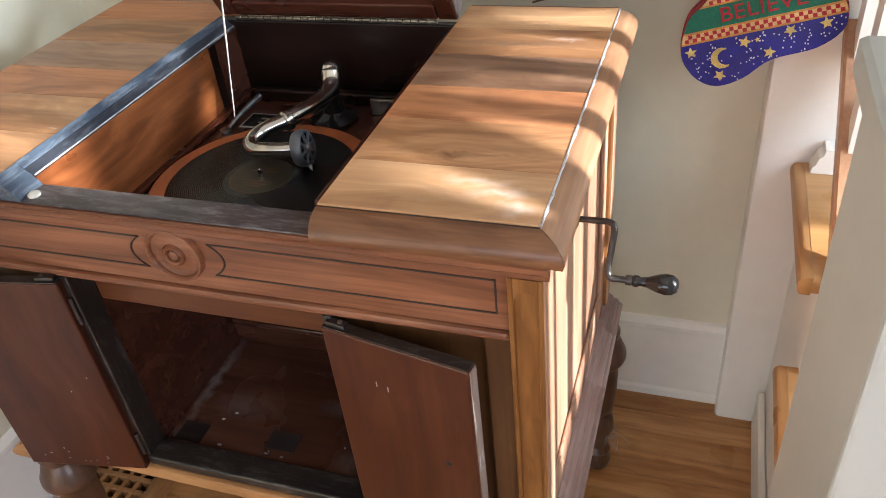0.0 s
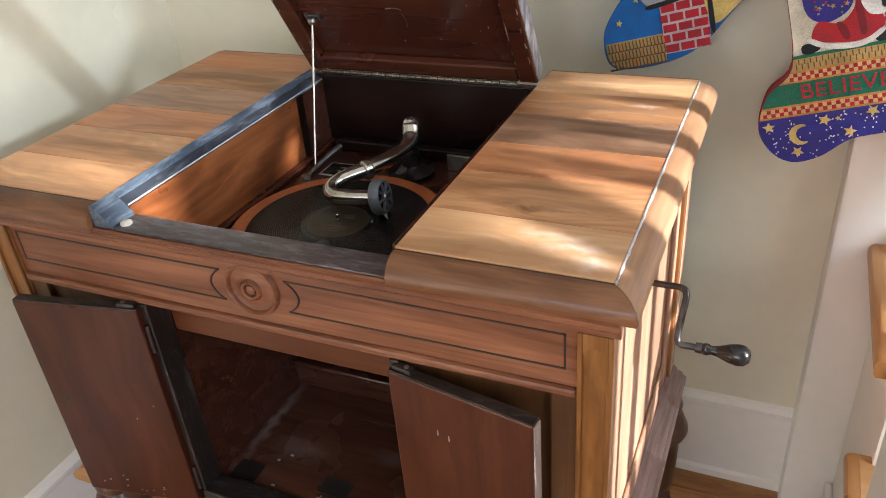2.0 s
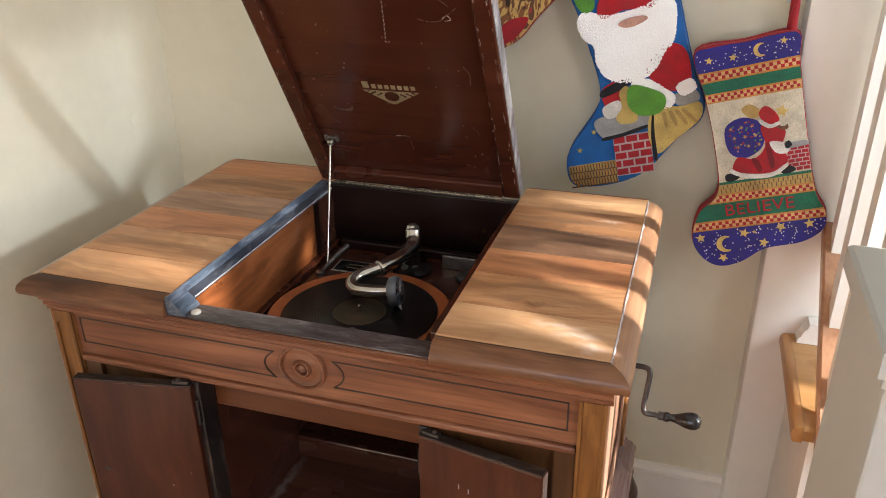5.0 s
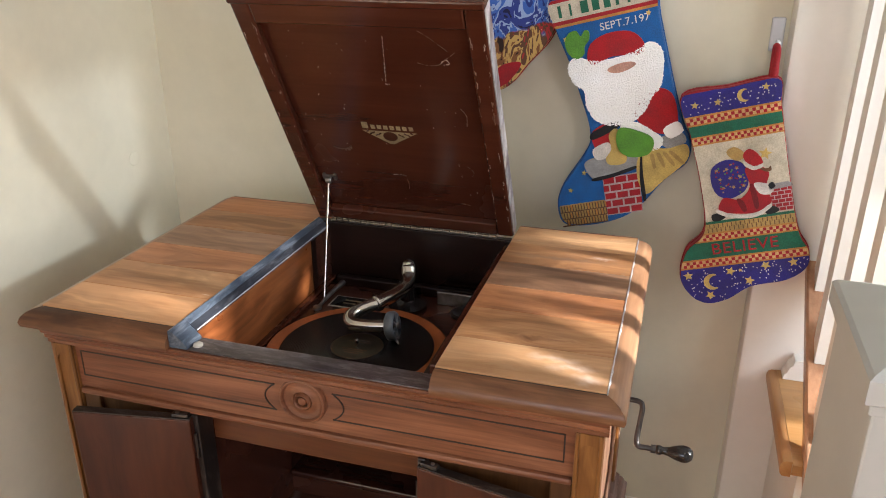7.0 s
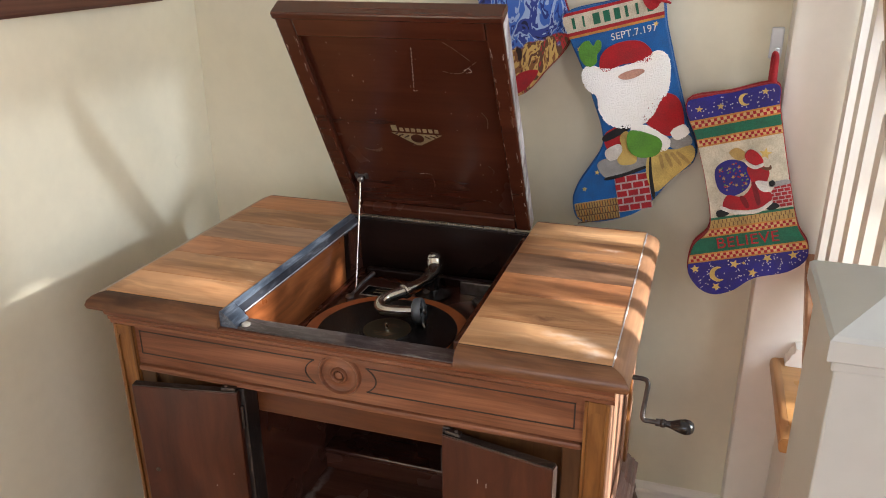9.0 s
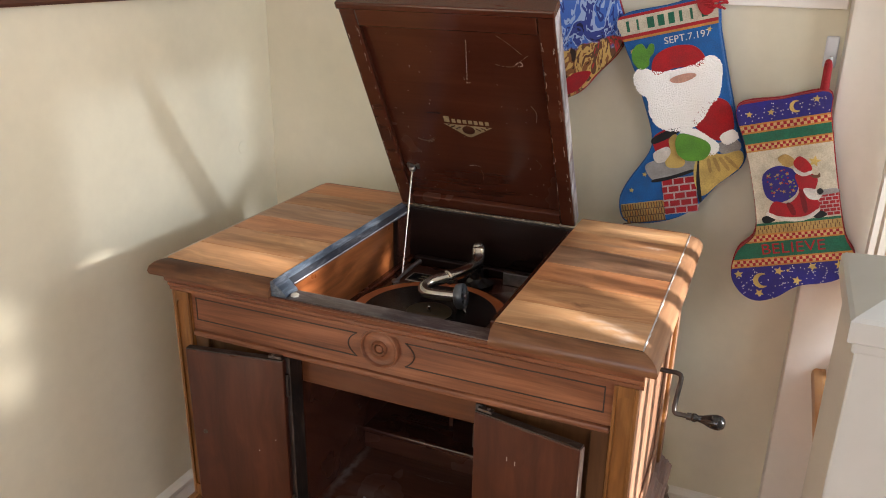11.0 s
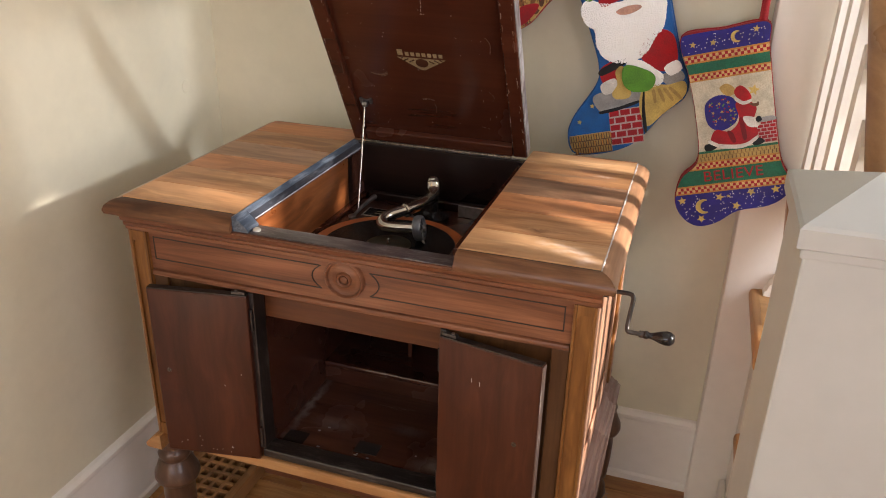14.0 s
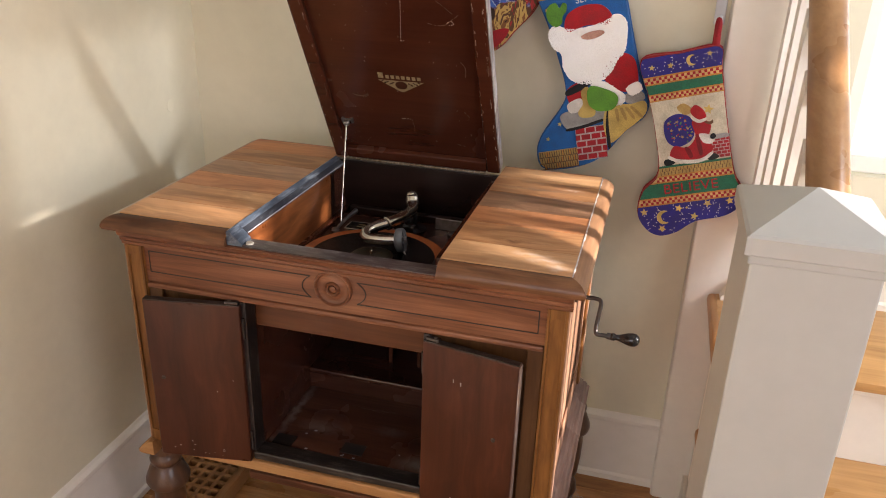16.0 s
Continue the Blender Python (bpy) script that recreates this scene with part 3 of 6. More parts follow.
prof = [(0.0, 0.0), (0.052, 0.0), (0.050, 0.012), (0.044, 0.017), (0.040, 0.030), (0.032, 0.037), (0.030, 0.048), (0.0, 0.050)]
prism([(0.462 - d * 0.8, 0.651 + h * 0.9) for d, h in prof], 1.43, 1.4655, "y", m)
solid("trim_base_cap", m, TRIM, "small white moulded base block on the landing", "trim")

# newel post
NX0, NX1, NY0, NY1 = 0.347, 0.502, 0.566, 0.752
newel = thing("newel_post", (0.4245, 0.659, 0), "square white newel post, greyed for shade, with a low pyramid cap", "newel post")
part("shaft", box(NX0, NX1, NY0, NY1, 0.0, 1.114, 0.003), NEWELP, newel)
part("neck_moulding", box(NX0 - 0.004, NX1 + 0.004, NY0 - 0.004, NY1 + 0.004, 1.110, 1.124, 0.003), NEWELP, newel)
m = bmesh.new()
c0 = [(NX0 - 0.008, NY0 - 0.010), (NX1 + 0.014, NY0 - 0.010), (NX1 + 0.014, NY1 + 0.010), (NX0 - 0.008, NY1 + 0.010)]
rings = []
for z, d in ((1.124, 0.0), (1.126, -0.002), (1.148, -0.002), (1.152, 0.002)):
    rings.append([m.verts.new((x + (d if x < 0.423 else -d), y + (d if y < 0.656 else -d), z)) for x, y in c0])
for a, b in zip(rings, rings[1:]):
    for i in range(4):
        m.faces.new((a[i], a[(i + 1) % 4], b[(i + 1) % 4], b[i]))
peak = m.verts.new((0.4245, 0.659, 1.190))
m.faces.new(rings[0][::-1])
for i in range(4):
    m.faces.new((rings[-1][i], rings[-1][(i + 1) % 4], peak))
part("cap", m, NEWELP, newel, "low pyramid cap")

# balustrade: sloping shoe rail and handrail, white square balusters between them
SLOPE = 0.77


def rail_z(y, z0):
    return z0 + SLOPE * (y - 0.76)


balustrade = thing("balustrade", (0.45, 0.76, 0), "oak handrail over white square balusters beside the stairs", "balustrade", "", "structure")
m = bmesh.new()
sec = [(0.430, -0.024), (0.430, 0.0), (0.434, 0.004), (0.488, 0.004), (0.492, 0.0), (0.492, -0.024)]
va = [m.verts.new((x, 0.742, rail_z(0.742, 0.358) + dz)) for x, dz in sec]
vb = [m.verts.new((x, 1.46, rail_z(1.46, 0.358) + dz)) for x, dz in sec]
m.faces.new(va), m.faces.new(vb[::-1])
for i in range(len(sec)):
    m.faces.new((va[i], va[(i + 1) % len(sec)], vb[(i + 1) % len(sec)], vb[i]))
part("shoe_rail", m, SHOE, balustrade, "sloping oak shoe rail")
m = bmesh.new()
sec = [(0.060 * 0.5 * math.cos(a) * 1.08, 0.036 * math.sin(a)) for a in [2 * math.pi * i / 24 for i in range(24)]]
va = [m.verts.new((0.480 + dx, 0.742, rail_z(0.762, 1.03) + dz)) for dx, dz in sec]
vb = [m.verts.new((0.480 + dx, 1.462, rail_z(1.462, 1.03) + dz)) for dx, dz in sec]
m.faces.new(va), m.faces.new(vb[::-1])
for i in range(len(sec)):
    m.faces.new((va[i], va[(i + 1) % len(sec)], vb[(i + 1) % len(sec)], vb[i]))
part("handrail", m, HAND, balustrade, "rounded oak handrail", smooth=True)
for y in (0.834, 0.953, 1.071, 1.190, 1.309, 1.427):
    z0, z1 = rail_z(y, 0.358), rail_z(y, 1.012)
    m = bmesh.new()
    w = 0.0200
    lo = [m.verts.new((0.463 + dx, y + dy, z0 + SLOPE * dy + 0.005)) for dx, dy in ((-w, -w), (w, -w), (w, w), (-w, w))]
    hi = [m.verts.new((0.468 + dx, y + dy, z1 + SLOPE * dy)) for dx, dy in ((-w, -w), (w, -w), (w, w), (-w, w))]
    m.faces.new(lo[::-1]), m.faces.new(hi)
    for i in range(4):
        m.faces.new((lo[i], lo[(i + 1) % 4], hi[(i + 1) % 4], hi[i]))
    part("baluster", m, TRIM, balustrade)

# ---- the gramophone cabinet ----
TURN_CAB = 0.0
FY = 0.778          # front face
cab = thing("gramophone_cabinet", (-0.33, FY, 0), "worn walnut gramophone cabinet with its lid raised and both doors open", "gramophone cabinet", turn=TURN_CAB)
XL, XR = -0.736, 0.116      # body
YB = 1.310


def sidepanel(x0, x1, out):
    """A framed side: upright boards and a raised pair of stiles."""
    part("side_panel", box(x0, x1, FY + 0.02, YB - 0.02, 0.440, 0.897), BODYZ, cab, "faded walnut side panel, sunlight lifted into its pale tone")
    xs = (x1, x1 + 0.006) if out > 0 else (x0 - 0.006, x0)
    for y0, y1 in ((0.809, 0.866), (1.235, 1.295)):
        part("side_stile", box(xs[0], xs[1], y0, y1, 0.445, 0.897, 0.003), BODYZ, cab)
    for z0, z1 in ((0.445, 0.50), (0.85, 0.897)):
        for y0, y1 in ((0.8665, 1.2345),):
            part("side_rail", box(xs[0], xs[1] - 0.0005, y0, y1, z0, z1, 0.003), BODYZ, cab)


sidepanel(0.088, 0.104, 1)
sidepanel(-0.724, -0.708, -1)
part("back_panel", box(XL + 0.03, XR - 0.03, YB - 0.02, YB - 0.008, 0.440, 0.897), DARKW, cab)
part("bottom_board", box(XL + 0.02, XR - 0.02, FY + 0.02, YB - 0.02, 0.428, 0.4395), INNER, cab)
for x0, y0 in ((0.080, FY - 0.006), (XL, FY - 0.006), (0.080, YB - 0.036), (XL, YB - 0.036)):
    m = box(x0, x0 + 0.036, y0 + (0.004 if y0 < 1 else 0.0), y0 + 0.036, 0.4425, 0.897, 0.002)
    p = part("corner_post", m, POST, cab, "honey-coloured oak corner post")
    if y0 < 1:
        # a shallow sunk field with a round head
        for xm in (x0, x0 + 0.0305):
            part("post_margin", box(xm, xm + 0.0055, y0, y0 + 0.0045, 0.4425, 0.897, 0.0012), POST, p)
        head = [(x0 + 0.0056, 0.8968), (x0 + 0.0304, 0.8968)] + [(x0 + 0.018 + 0.0124 * math.cos(a), 0.868 + 0.0124 * math.sin(a)) for a in [math.pi * i / 12 for i in range(13)]]
        part("post_head", prism(head, y0 + 0.0006, y0 + 0.0045, "y"), POST, p)
        part("post_foot", box(x0 + 0.0056, x0 + 0.0304, y0 + 0.0006, y0 + 0.0045, 0.4428, 0.470), POST, p)
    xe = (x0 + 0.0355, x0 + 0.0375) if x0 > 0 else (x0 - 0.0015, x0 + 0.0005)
    # thin paler overlay puts the sunlit look on the post's side
    part("post_side", box(xe[0], xe[1], y0 + 0.001, y0 + 0.035, 0.4465, 0.8968), BODYZ, p, "pale overlay on the post's side, sunlight in its colour")

# plinth moulding and bottom rail
ol = [(0.0, 0.412), (0.030, 0.412), (0.036, 0.415), (0.037, 0.421), (0.034, 0.425), (0.030, 0.4255), (0.030, 0.4290), (0.026, 0.4335), (0.020, 0.4345), (0.020, 0.4380), (0.014, 0.4425), (0.007, 0.4435), (0.007, 0.446), (0.0, 0.446)]
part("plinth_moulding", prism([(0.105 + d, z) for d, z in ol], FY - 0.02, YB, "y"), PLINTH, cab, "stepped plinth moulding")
part("plinth_moulding", prism([(-0.725 - d, z) for d, z in ol], FY - 0.02, YB, "y"), RAIL, cab, "stepped plinth moulding")
part("bottom_rail", box(-0.70, 0.08, FY - 0.012, FY + 0.03, 0.424, 0.4485, 0.004), RAIL, cab, "honey-coloured oak bottom rail")
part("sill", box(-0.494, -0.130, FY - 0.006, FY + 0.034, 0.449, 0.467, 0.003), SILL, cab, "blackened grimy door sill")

# frieze with inlaid lines and a turned rosette
part("frieze", box(-0.6995, 0.0795, FY + 0.002, FY + 0.010, 0.8215, 0.897), BODY, cab)
part("frieze_lip", box(-0.6995, 0.0795, FY - 0.004, FY + 0.022, 0.8095, 0.821, 0.004), BODY, cab)
RX, RZ = -0.309, 0.8685
for s in (-1, 1):
    xe = -0.690 if s < 0 else 0.066
    zl, zh = 0.843, 0.886
    zc = (zl + zh) / 2
    loop = [(xe, zl), (xe, zh)]
    loop += [(RX + s * (0.046 + 0.016 * (1 - (2 * i / 10 - 1) ** 2)), zh - (zh - zl) * i / 10) for i in range(11)]
    w = 0.0010
    m = bmesh.new()
    n = len(loop)
    for i in range(n):
        a, b = Vector(loop[i]), Vector(loop[(i + 1) % n])
        d = (b - a).normalized()
        q = Vector((-d.y, d.x)) * w
        a, b = a - d * w, b + d * w
        prism([tuple(a - q), tuple(b - q), tuple(b + q), tuple(a + q)], FY + 0.0012, FY + 0.004, "y", m)
    part("inlay_line", m, INLAY, cab, "thin black inlaid line")
prof = [(0.0365, 0.004), (0.0365, -0.0045), (0.0352, -0.0075), (0.0330, -0.0080), (0.0312, -0.0062), (0.0305, -0.0028), (0.0260, -0.0012), (0.0200, -0.0020), (0.0150, -0.0042), (0.0138, -0.0030), (0.0128, -0.0070), (0.0110, -0.0090), (0.0092, -0.0076), (0.0082, -0.0025), (0.0070, -0.0030), (0.0062, -0.0065), (0.0030, -0.0082)]
part("rosette", lathe(prof, (RX, FY + 0.002, RZ), "y", 48), BODY, cab, "turned walnut rosette", smooth=True)

# fixed front panels either side of the doors
for x0, x1, st in ((-0.6995, -0.494, -0.6995), (-0.130, 0.0795, 0.050)):
    part("front_panel", box(x0, x1, FY + 0.012, FY + 0.022, 0.449, 0.809), PANEL, cab)
    # narrow dark strip added along the opening's upright edge
    xj = x1 - 0.006 if x0 < -0.5 else x0 - 0.006
    part("door_jamb", box(xj, xj + 0.012, FY - 0.004, FY + 0.0335, 0.4675, 0.809, 0.002), SILLZ, cab, "dark flecked strip at the door jamb")
    part("front_stile", box(st, st + 0.0295, FY + 0.002, FY + 0.0115, 0.449, 0.809, 0.002), PANEL, cab)

# compartment behind the doors
part("compartment_side", box(-0.502, -0.490, FY + 0.0225, 1.19, 0.442, 0.8185), INNER, cab)
part("compartment_side", box(-0.134, -0.122, FY + 0.0225, 1.19, 0.442, 0.8185), INNER, cab)
part("compartment_floor", box(-0.4895, -0.1345, FY + 0.0345, 1.19, 0.446, 0.460), INNER_FLOOR, cab, "scuffed dark compartment floor")
part("compartment_back", box(-0.4895, -0.1345, 1.042, 1.054, 0.4605, 0.5000), INNER, cab)
part("compartment_ledge", box(-0.4895, -0.1345, 1.036, 1.19, 0.5005, 0.5125, 0.003), INNER, cab)
for x, lean in ((-0.330, 24), (-0.235, -20)):
    part("horn_slat", turned(box(-0.004, 0.004, -0.035, 0.035, 0.5130, 0.8065), pose(x, 1.150, 0, 0, 0, lean)), INNER_FLOOR, cab, "dark upright slat before the horn")
# dark sheet closes the hollow and carries its shade in the colour
part("horn_back", box(-0.4895, -0.1345, 1.205, 1.215, 0.442, 0.8185), WELL_SHADE, cab, "dark sheet for the shade in the horn's mouth")
part("compartment_lintel", box(-0.4895, -0.1345, FY + 0.034, FY + 0.050, 0.744, 0.7945, 0.003), LINTEL, cab, "reddish lintel over the opening")
part("compartment_top", box(-0.4895, -0.1345, FY + 0.0405, 1.19, 0.807, 0.8185), INNER, cab)
for x, y, sx, sy in ((-0.455, 0.835, 0.022, 0.018), (-0.305, 0.850, 0.024, 0.017)):
    part("old_patch", box(x - sx, x + sx, y - sy, y + sy, 0.4602, 0.4615), DARKW, cab)


k = random.Random(21)
for i in range(7):
    x, y = -0.47 + 0.30 * k.random(), 0.822 + 0.10 * k.random() ** 2
    a, b = 0.0010 + 0.002 * k.random(), 0.0008 + 0.0012 * k.random()
    part("plaster_fleck", box(x - a, x + a, y - b, y + b, 0.4602, 0.4612), PALE_EDGE, cab)

def door(hinge, free, z0, z1, thick, worn):
    """A thin door swung on its upright hinge edge."""
    h, f = Vector(hinge), Vector(free)
    d = (f - h)
    L = d.length
    d.normalize()
    nrm = Vector((d.y, -d.x))
    if nrm.y > 0:
        nrm = -nrm
    # the hinge line is on the visible face; the board lies behind it
    m = box(0, L, 0, thick, z0, z1, 0.0025)
    M = Matrix(((d.x, -nrm.x, 0, h.x), (d.y, -nrm.y, 0, h.y), (0, 0, 1, 0), (0, 0, 0, 1)))
    leaf = part("door", turned(m, M), DOOR, cab, "dark mahogany door with chipped edges, standing open")
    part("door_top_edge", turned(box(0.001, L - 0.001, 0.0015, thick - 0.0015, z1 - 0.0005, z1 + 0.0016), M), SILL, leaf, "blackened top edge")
    if worn:
        part("door_free_edge", turned(box(L - 0.0004, L + 0.0012, 0.002, thick - 0.002, z0 + 0.002, z1 - 0.002), M), DOOR_EDGE, leaf, "pale chipped edge")
    for zz in (z0 + 0.05, z1 - 0.05):
        part("hinge", turned(lathe([(0.0035, -0.022), (0.0035, 0.022)], (-0.002, thick * 0.5, zz), "z", 12), M), IRON, leaf)
    br = part("stop_bracket", turned(box(0.004, 0.030, thick * 0.2, thick * 0.8, z1 + 0.0018, z1 + 0.0075, 0.001), M), IRON, leaf, "small dark iron stop")
    part("bracket_screw", turned(lathe([(0.003, 0.0), (0.003, 0.0015)], (0.022, thick * 0.5, z1 + 0.0075), "z", 10), M), STEEL, br)
    part("plugged_hole", turned(lathe([(0.0045, 0.0008), (0.0045, -0.0008), (0.0030, -0.0012), (0.0022, -0.0004)], (L * (0.79 if worn else 0.87), 0.0, 0.636), "y", 18), M), IRON, leaf, "small dull metal plug", smooth=True)
    rnd = random.Random(int(L * 1e6))
    for u, zz in ((0.34, 0.731), (0.42, 0.728)) if worn else ((0.12, 0.640), (0.30, 0.612)):
        part("paint_chip", turned(box(L * u, L * u + 0.0012, -0.0006, 0.001, zz, zz + (0.0075 if worn else 0.002)), M), PALE_EDGE, leaf)
    for i in range(11):
        u, zz = L * (0.25 + 0.6 * rnd.random()), z0 + 0.01 + 0.03 * rnd.random() ** 2
        part("paint_chip", turned(box(u, u + 0.001 + 0.004 * rnd.random() ** 2, -0.0006, 0.001, zz, zz + 0.0008 + 0.0014 * rnd.random()), M), PALE_EDGE, leaf)
    return leaf


door((-0.495, 0.763), (-0.683, 0.731), 0.447, 0.806, 0.017, False)
door((-0.135, 0.766), (0.046, 0.733), 0.445, 0.799, 0.017, True)

# cornice under the top
COR = [(0.0, 0.8975), (0.005, 0.8975), (0.005, 0.903), (0.010, 0.908), (0.010, 0.914), (0.016, 0.919), (0.018, 0.925), (0.018, 0.9295), (0.0, 0.9295)]
part("cornice", prism([(FY - d, z) for d, z in COR], -0.742, 0.122, "x"), BODY, cab, smooth=False)
part("cornice", prism([(0.108 + d, z) for d, z in COR], FY + 0.0005, YB, "y"), BODY, cab)
part("cornice", prism([(-0.728 - d, z) for d, z in COR], FY + 0.0005, YB, "y"), BODY, cab)

# the two fixed leaves of the top: planks framed by a rounded moulding
TX0, TX1, TY0, TY1 = -0.764, 0.142, 0.744, 1.321
WX0, WX1 = -0.504, -0.109      # well between the leaves


def thumb(o, i, zt):
    """A rounded edge from its outer line o to its inner line i."""
    s = 1 if i > o else -1
    w = abs(i - o)
    pts = [(o + s * 0.010, 0.930), (o + s * 0.002, 0.934), (o, 0.941), (o + s * 0.003, 0.949), (o + s * 0.010, 0.956), (o + s * 0.019, 0.9595), (i, zt - 0.0015), (i, 0.930)]
    return pts


def mitred(bm, corner_x, front):
    """Cuts a moulding's end on the slant at the top's front corner."""
    s = 1 if corner_x < 0 else -1
    for v in bm.verts:
        if front and abs(v.co.x - corner_x) < 1e-5:
            v.co.x = corner_x + s * (max(v.co.y - TY0, 0.0) + 0.0004)
        elif not front and abs(v.co.y - TY0) < 1e-5:
            v.co.y = TY0 + abs(v.co.x - corner_x) + 0.0004
    return bm


for x0, x1, cx in ((TX0, WX0, TX0), (WX1, TX1, TX1)):
    part("front_moulding", mitred(prism(thumb(TY0, TY0 + 0.026, 0.962), x0, x1, "x"), cx, True), TOPF, cab, "rounded walnut edge moulding", smooth=True)
for cx, s in ((TX1, -1), (TX0, 1)):
    part("side_moulding", mitred(prism(thumb(cx, cx + s * 0.026, 0.962), TY0, TY1 - 0.004, "y"), cx, False), TOPY, cab, "rounded walnut edge moulding", smooth=True)
jit = random.Random(9)
seam = [TY0 + 0.028 + (TY1 - TY0 - 0.032) * i / 60 for i in range(61)]
left_edge = [(0.1145, y) for y in seam]
right_edge = [(0.1158 + 0.0016 * jit.random() ** 2, y) for y in seam]
part("glue_line", prism(left_edge + right_edge[::-1], 0.955, 0.9629, "z"), SEAM, cab, "ragged pale seam of old glue")
part("dark_joint", box(WX1 + 0.001, 0.1145, TY0 + 0.0262, TY0 + 0.0283, 0.940, 0.9605), INLAY, cab)
part("dark_joint", box(TX0 + 0.03, WX0 - 0.001, TY0 + 0.0262, TY0 + 0.0283, 0.940, 0.9605), INLAY, cab)
CUTS = (0.7725, 0.862, 0.960, 1.046, 1.143, 1.234, TY1)
for x0, x1 in ((TX0 + 0.0262, WX0 - 0.0), (WX1 + 0.0, 0.1142)):
    # left leaf drops the pale planks, so part of its shade is wood tone
    order = (TOP, TOP, TOP_RED, TOP_DARK, TOP, TOP_RED) if x0 < -0.5 else (TOP_PALE, TOP, TOP_RED, TOP_DARK, TOP, TOP_PALE)
    for a, b, wd in zip(CUTS, CUTS[1:], order):
        part("plank", box(x0, x1, a + 0.0002, b - 0.0002, 0.930, 0.962 + 0.0006 * random.random(), 0.0007, segments=1), wd, cab, "bare sun-bleached walnut plank")
    part("back_edge", box(x0, x1, TY1 + 0.0002, TY1 + 0.010, 0.931, 0.9605, 0.002), TOPF, cab, "darker walnut back edging")

# the well lies a little lower and further back than its rims
# the well: worn rims, polished sides, motor board
part("front_rail", prism([(0.790, 0.930), (TY0 + 0.012, 0.930), (TY0 + 0.006, 0.9315), (TY0 + 0.004, 0.9335), (TY0 + 0.006, 0.936), (0.790, 0.936)], WX0, WX1, "x"), BODY, cab, smooth=True)
part("front_rim", box(WX0 + 0.0315, WX1 - 0.0006, TY0 + 0.008, 0.7905, 0.9362, 0.9385, 0.001), RIMX, cab, "scuffed dark front rim")
ol = [(WX0 + 0.0004, 0.905), (WX0 + 0.0004, 0.9630), (WX0 + 0.003, 0.9642), (WX0 + 0.0125, 0.9578), (WX0 + 0.0125, 0.905)]
part("side_rim", prism(ol, 0.7905, 1.252, "y"), RIM, cab, "worn sloping rim with bluish sky sheen in its colour")
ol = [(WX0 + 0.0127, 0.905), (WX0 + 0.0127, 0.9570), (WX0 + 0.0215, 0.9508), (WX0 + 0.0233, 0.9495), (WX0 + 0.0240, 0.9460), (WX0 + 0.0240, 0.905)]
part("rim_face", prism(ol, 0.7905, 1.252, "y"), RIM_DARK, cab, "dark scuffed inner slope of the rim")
part("rim_bead", tube([(WX0 + 0.0236, 0.7908, 0.9492), (WX0 + 0.0236, 1.02, 0.9492), (WX0 + 0.0236, 1.250, 0.9492)], 0.0010, 8), PALE_EDGE, cab, "pale worn bead")
part("leaf_end", box(WX1 - 0.0140, WX1 - 0.0004, 0.7905, 1.252, 0.905, 0.9520, 0.002), LIDW, cab, "dark edge of the leaf")
ol = [(WX0 + 0.0004, 0.9365), (WX0 + 0.0004, 0.9628), (WX0 + 0.004, 0.9640), (WX0 + 0.012, 0.9572), (WX0 + 0.021, 0.9500), (WX0 + 0.030, 0.9400), (WX0 + 0.030, 0.9365)]
part("rim_corner", prism(ol, 0.7535, 0.7903, "y"), RIM, cab, "worn sloping rim with bluish sky sheen in its colour")
part("rubber_bumper", lathe([(0.007, 0.0), (0.007, 0.003), (0.004, 0.005)], (WX0 + 0.040, 0.766, 0.9386), "z", 20), PAPER, cab, "pale round bumper", smooth=True)
SHIFT = Vector((0.0, 0.005, -0.010))
ORIGIN[cab.name] = ORIGIN[cab.name] - SHIFT
part("well_side", box(WX0 + 0.014, WX0 + 0.0258, 0.7845, 1.160, 0.848, 0.9575), WELL, cab, "polished orange-brown well side")
part("well_post", box(WX0 + 0.014, WX0 + 0.0275, 1.1603, 1.178, 0.848, 0.9570, 0.001), WELL_SHADE, cab)
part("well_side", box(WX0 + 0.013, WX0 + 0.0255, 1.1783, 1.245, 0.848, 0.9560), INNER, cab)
part("well_side", box(WX1 - 0.026, WX1 - 0.0145, 0.7845, 1.245, 0.848, 0.9400), WELL_SHADE, cab)
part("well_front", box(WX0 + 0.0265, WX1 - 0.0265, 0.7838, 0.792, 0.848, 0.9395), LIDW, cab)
part("well_back", box(WX0 + 0.002, WX1 - 0.002, 1.2455, 1.262, 0.848, 0.968, 0.002), WELL_SHADE, cab)
part("tonearm_shelf", box(WX0 + 0.05, WX1 - 0.03, 1.215, 1.231, 0.8478, 0.866, 0.003), WELL_SHADE, cab)
part("motor_board", box(WX0 + 0.0135, WX1 - 0.0135, 0.7842, 1.245, 0.832, 0.8475), INNER, cab, "dark mahogany motor board")
part("board_bead", box(WX0 + 0.0262, WX0 + 0.040, 0.786, 1.24, 0.8477, 0.857, 0.003), LIDW, cab)
part("board_bead", box(WX0 + 0.0405, WX1 - 0.0265, 1.232, 1.2452, 0.8477, 0.858, 0.003), WELL_SHADE, cab)

PX, PY = -0.309, 0.971
platter = part("turntable", lathe([(0.150, 0.849), (0.1525, 0.851), (0.1525, 0.857), (0.150, 0.859), (0.02, 0.859)], (PX, PY, 0), "z", 72), FELT, cab, "orange felt turntable", smooth=True)
part("spindle", lathe([(0.0036, 0.859), (0.0036, 0.871), (0.0018, 0.874)], (PX, PY, 0), "z", 14), CHROME, platter, smooth=True)
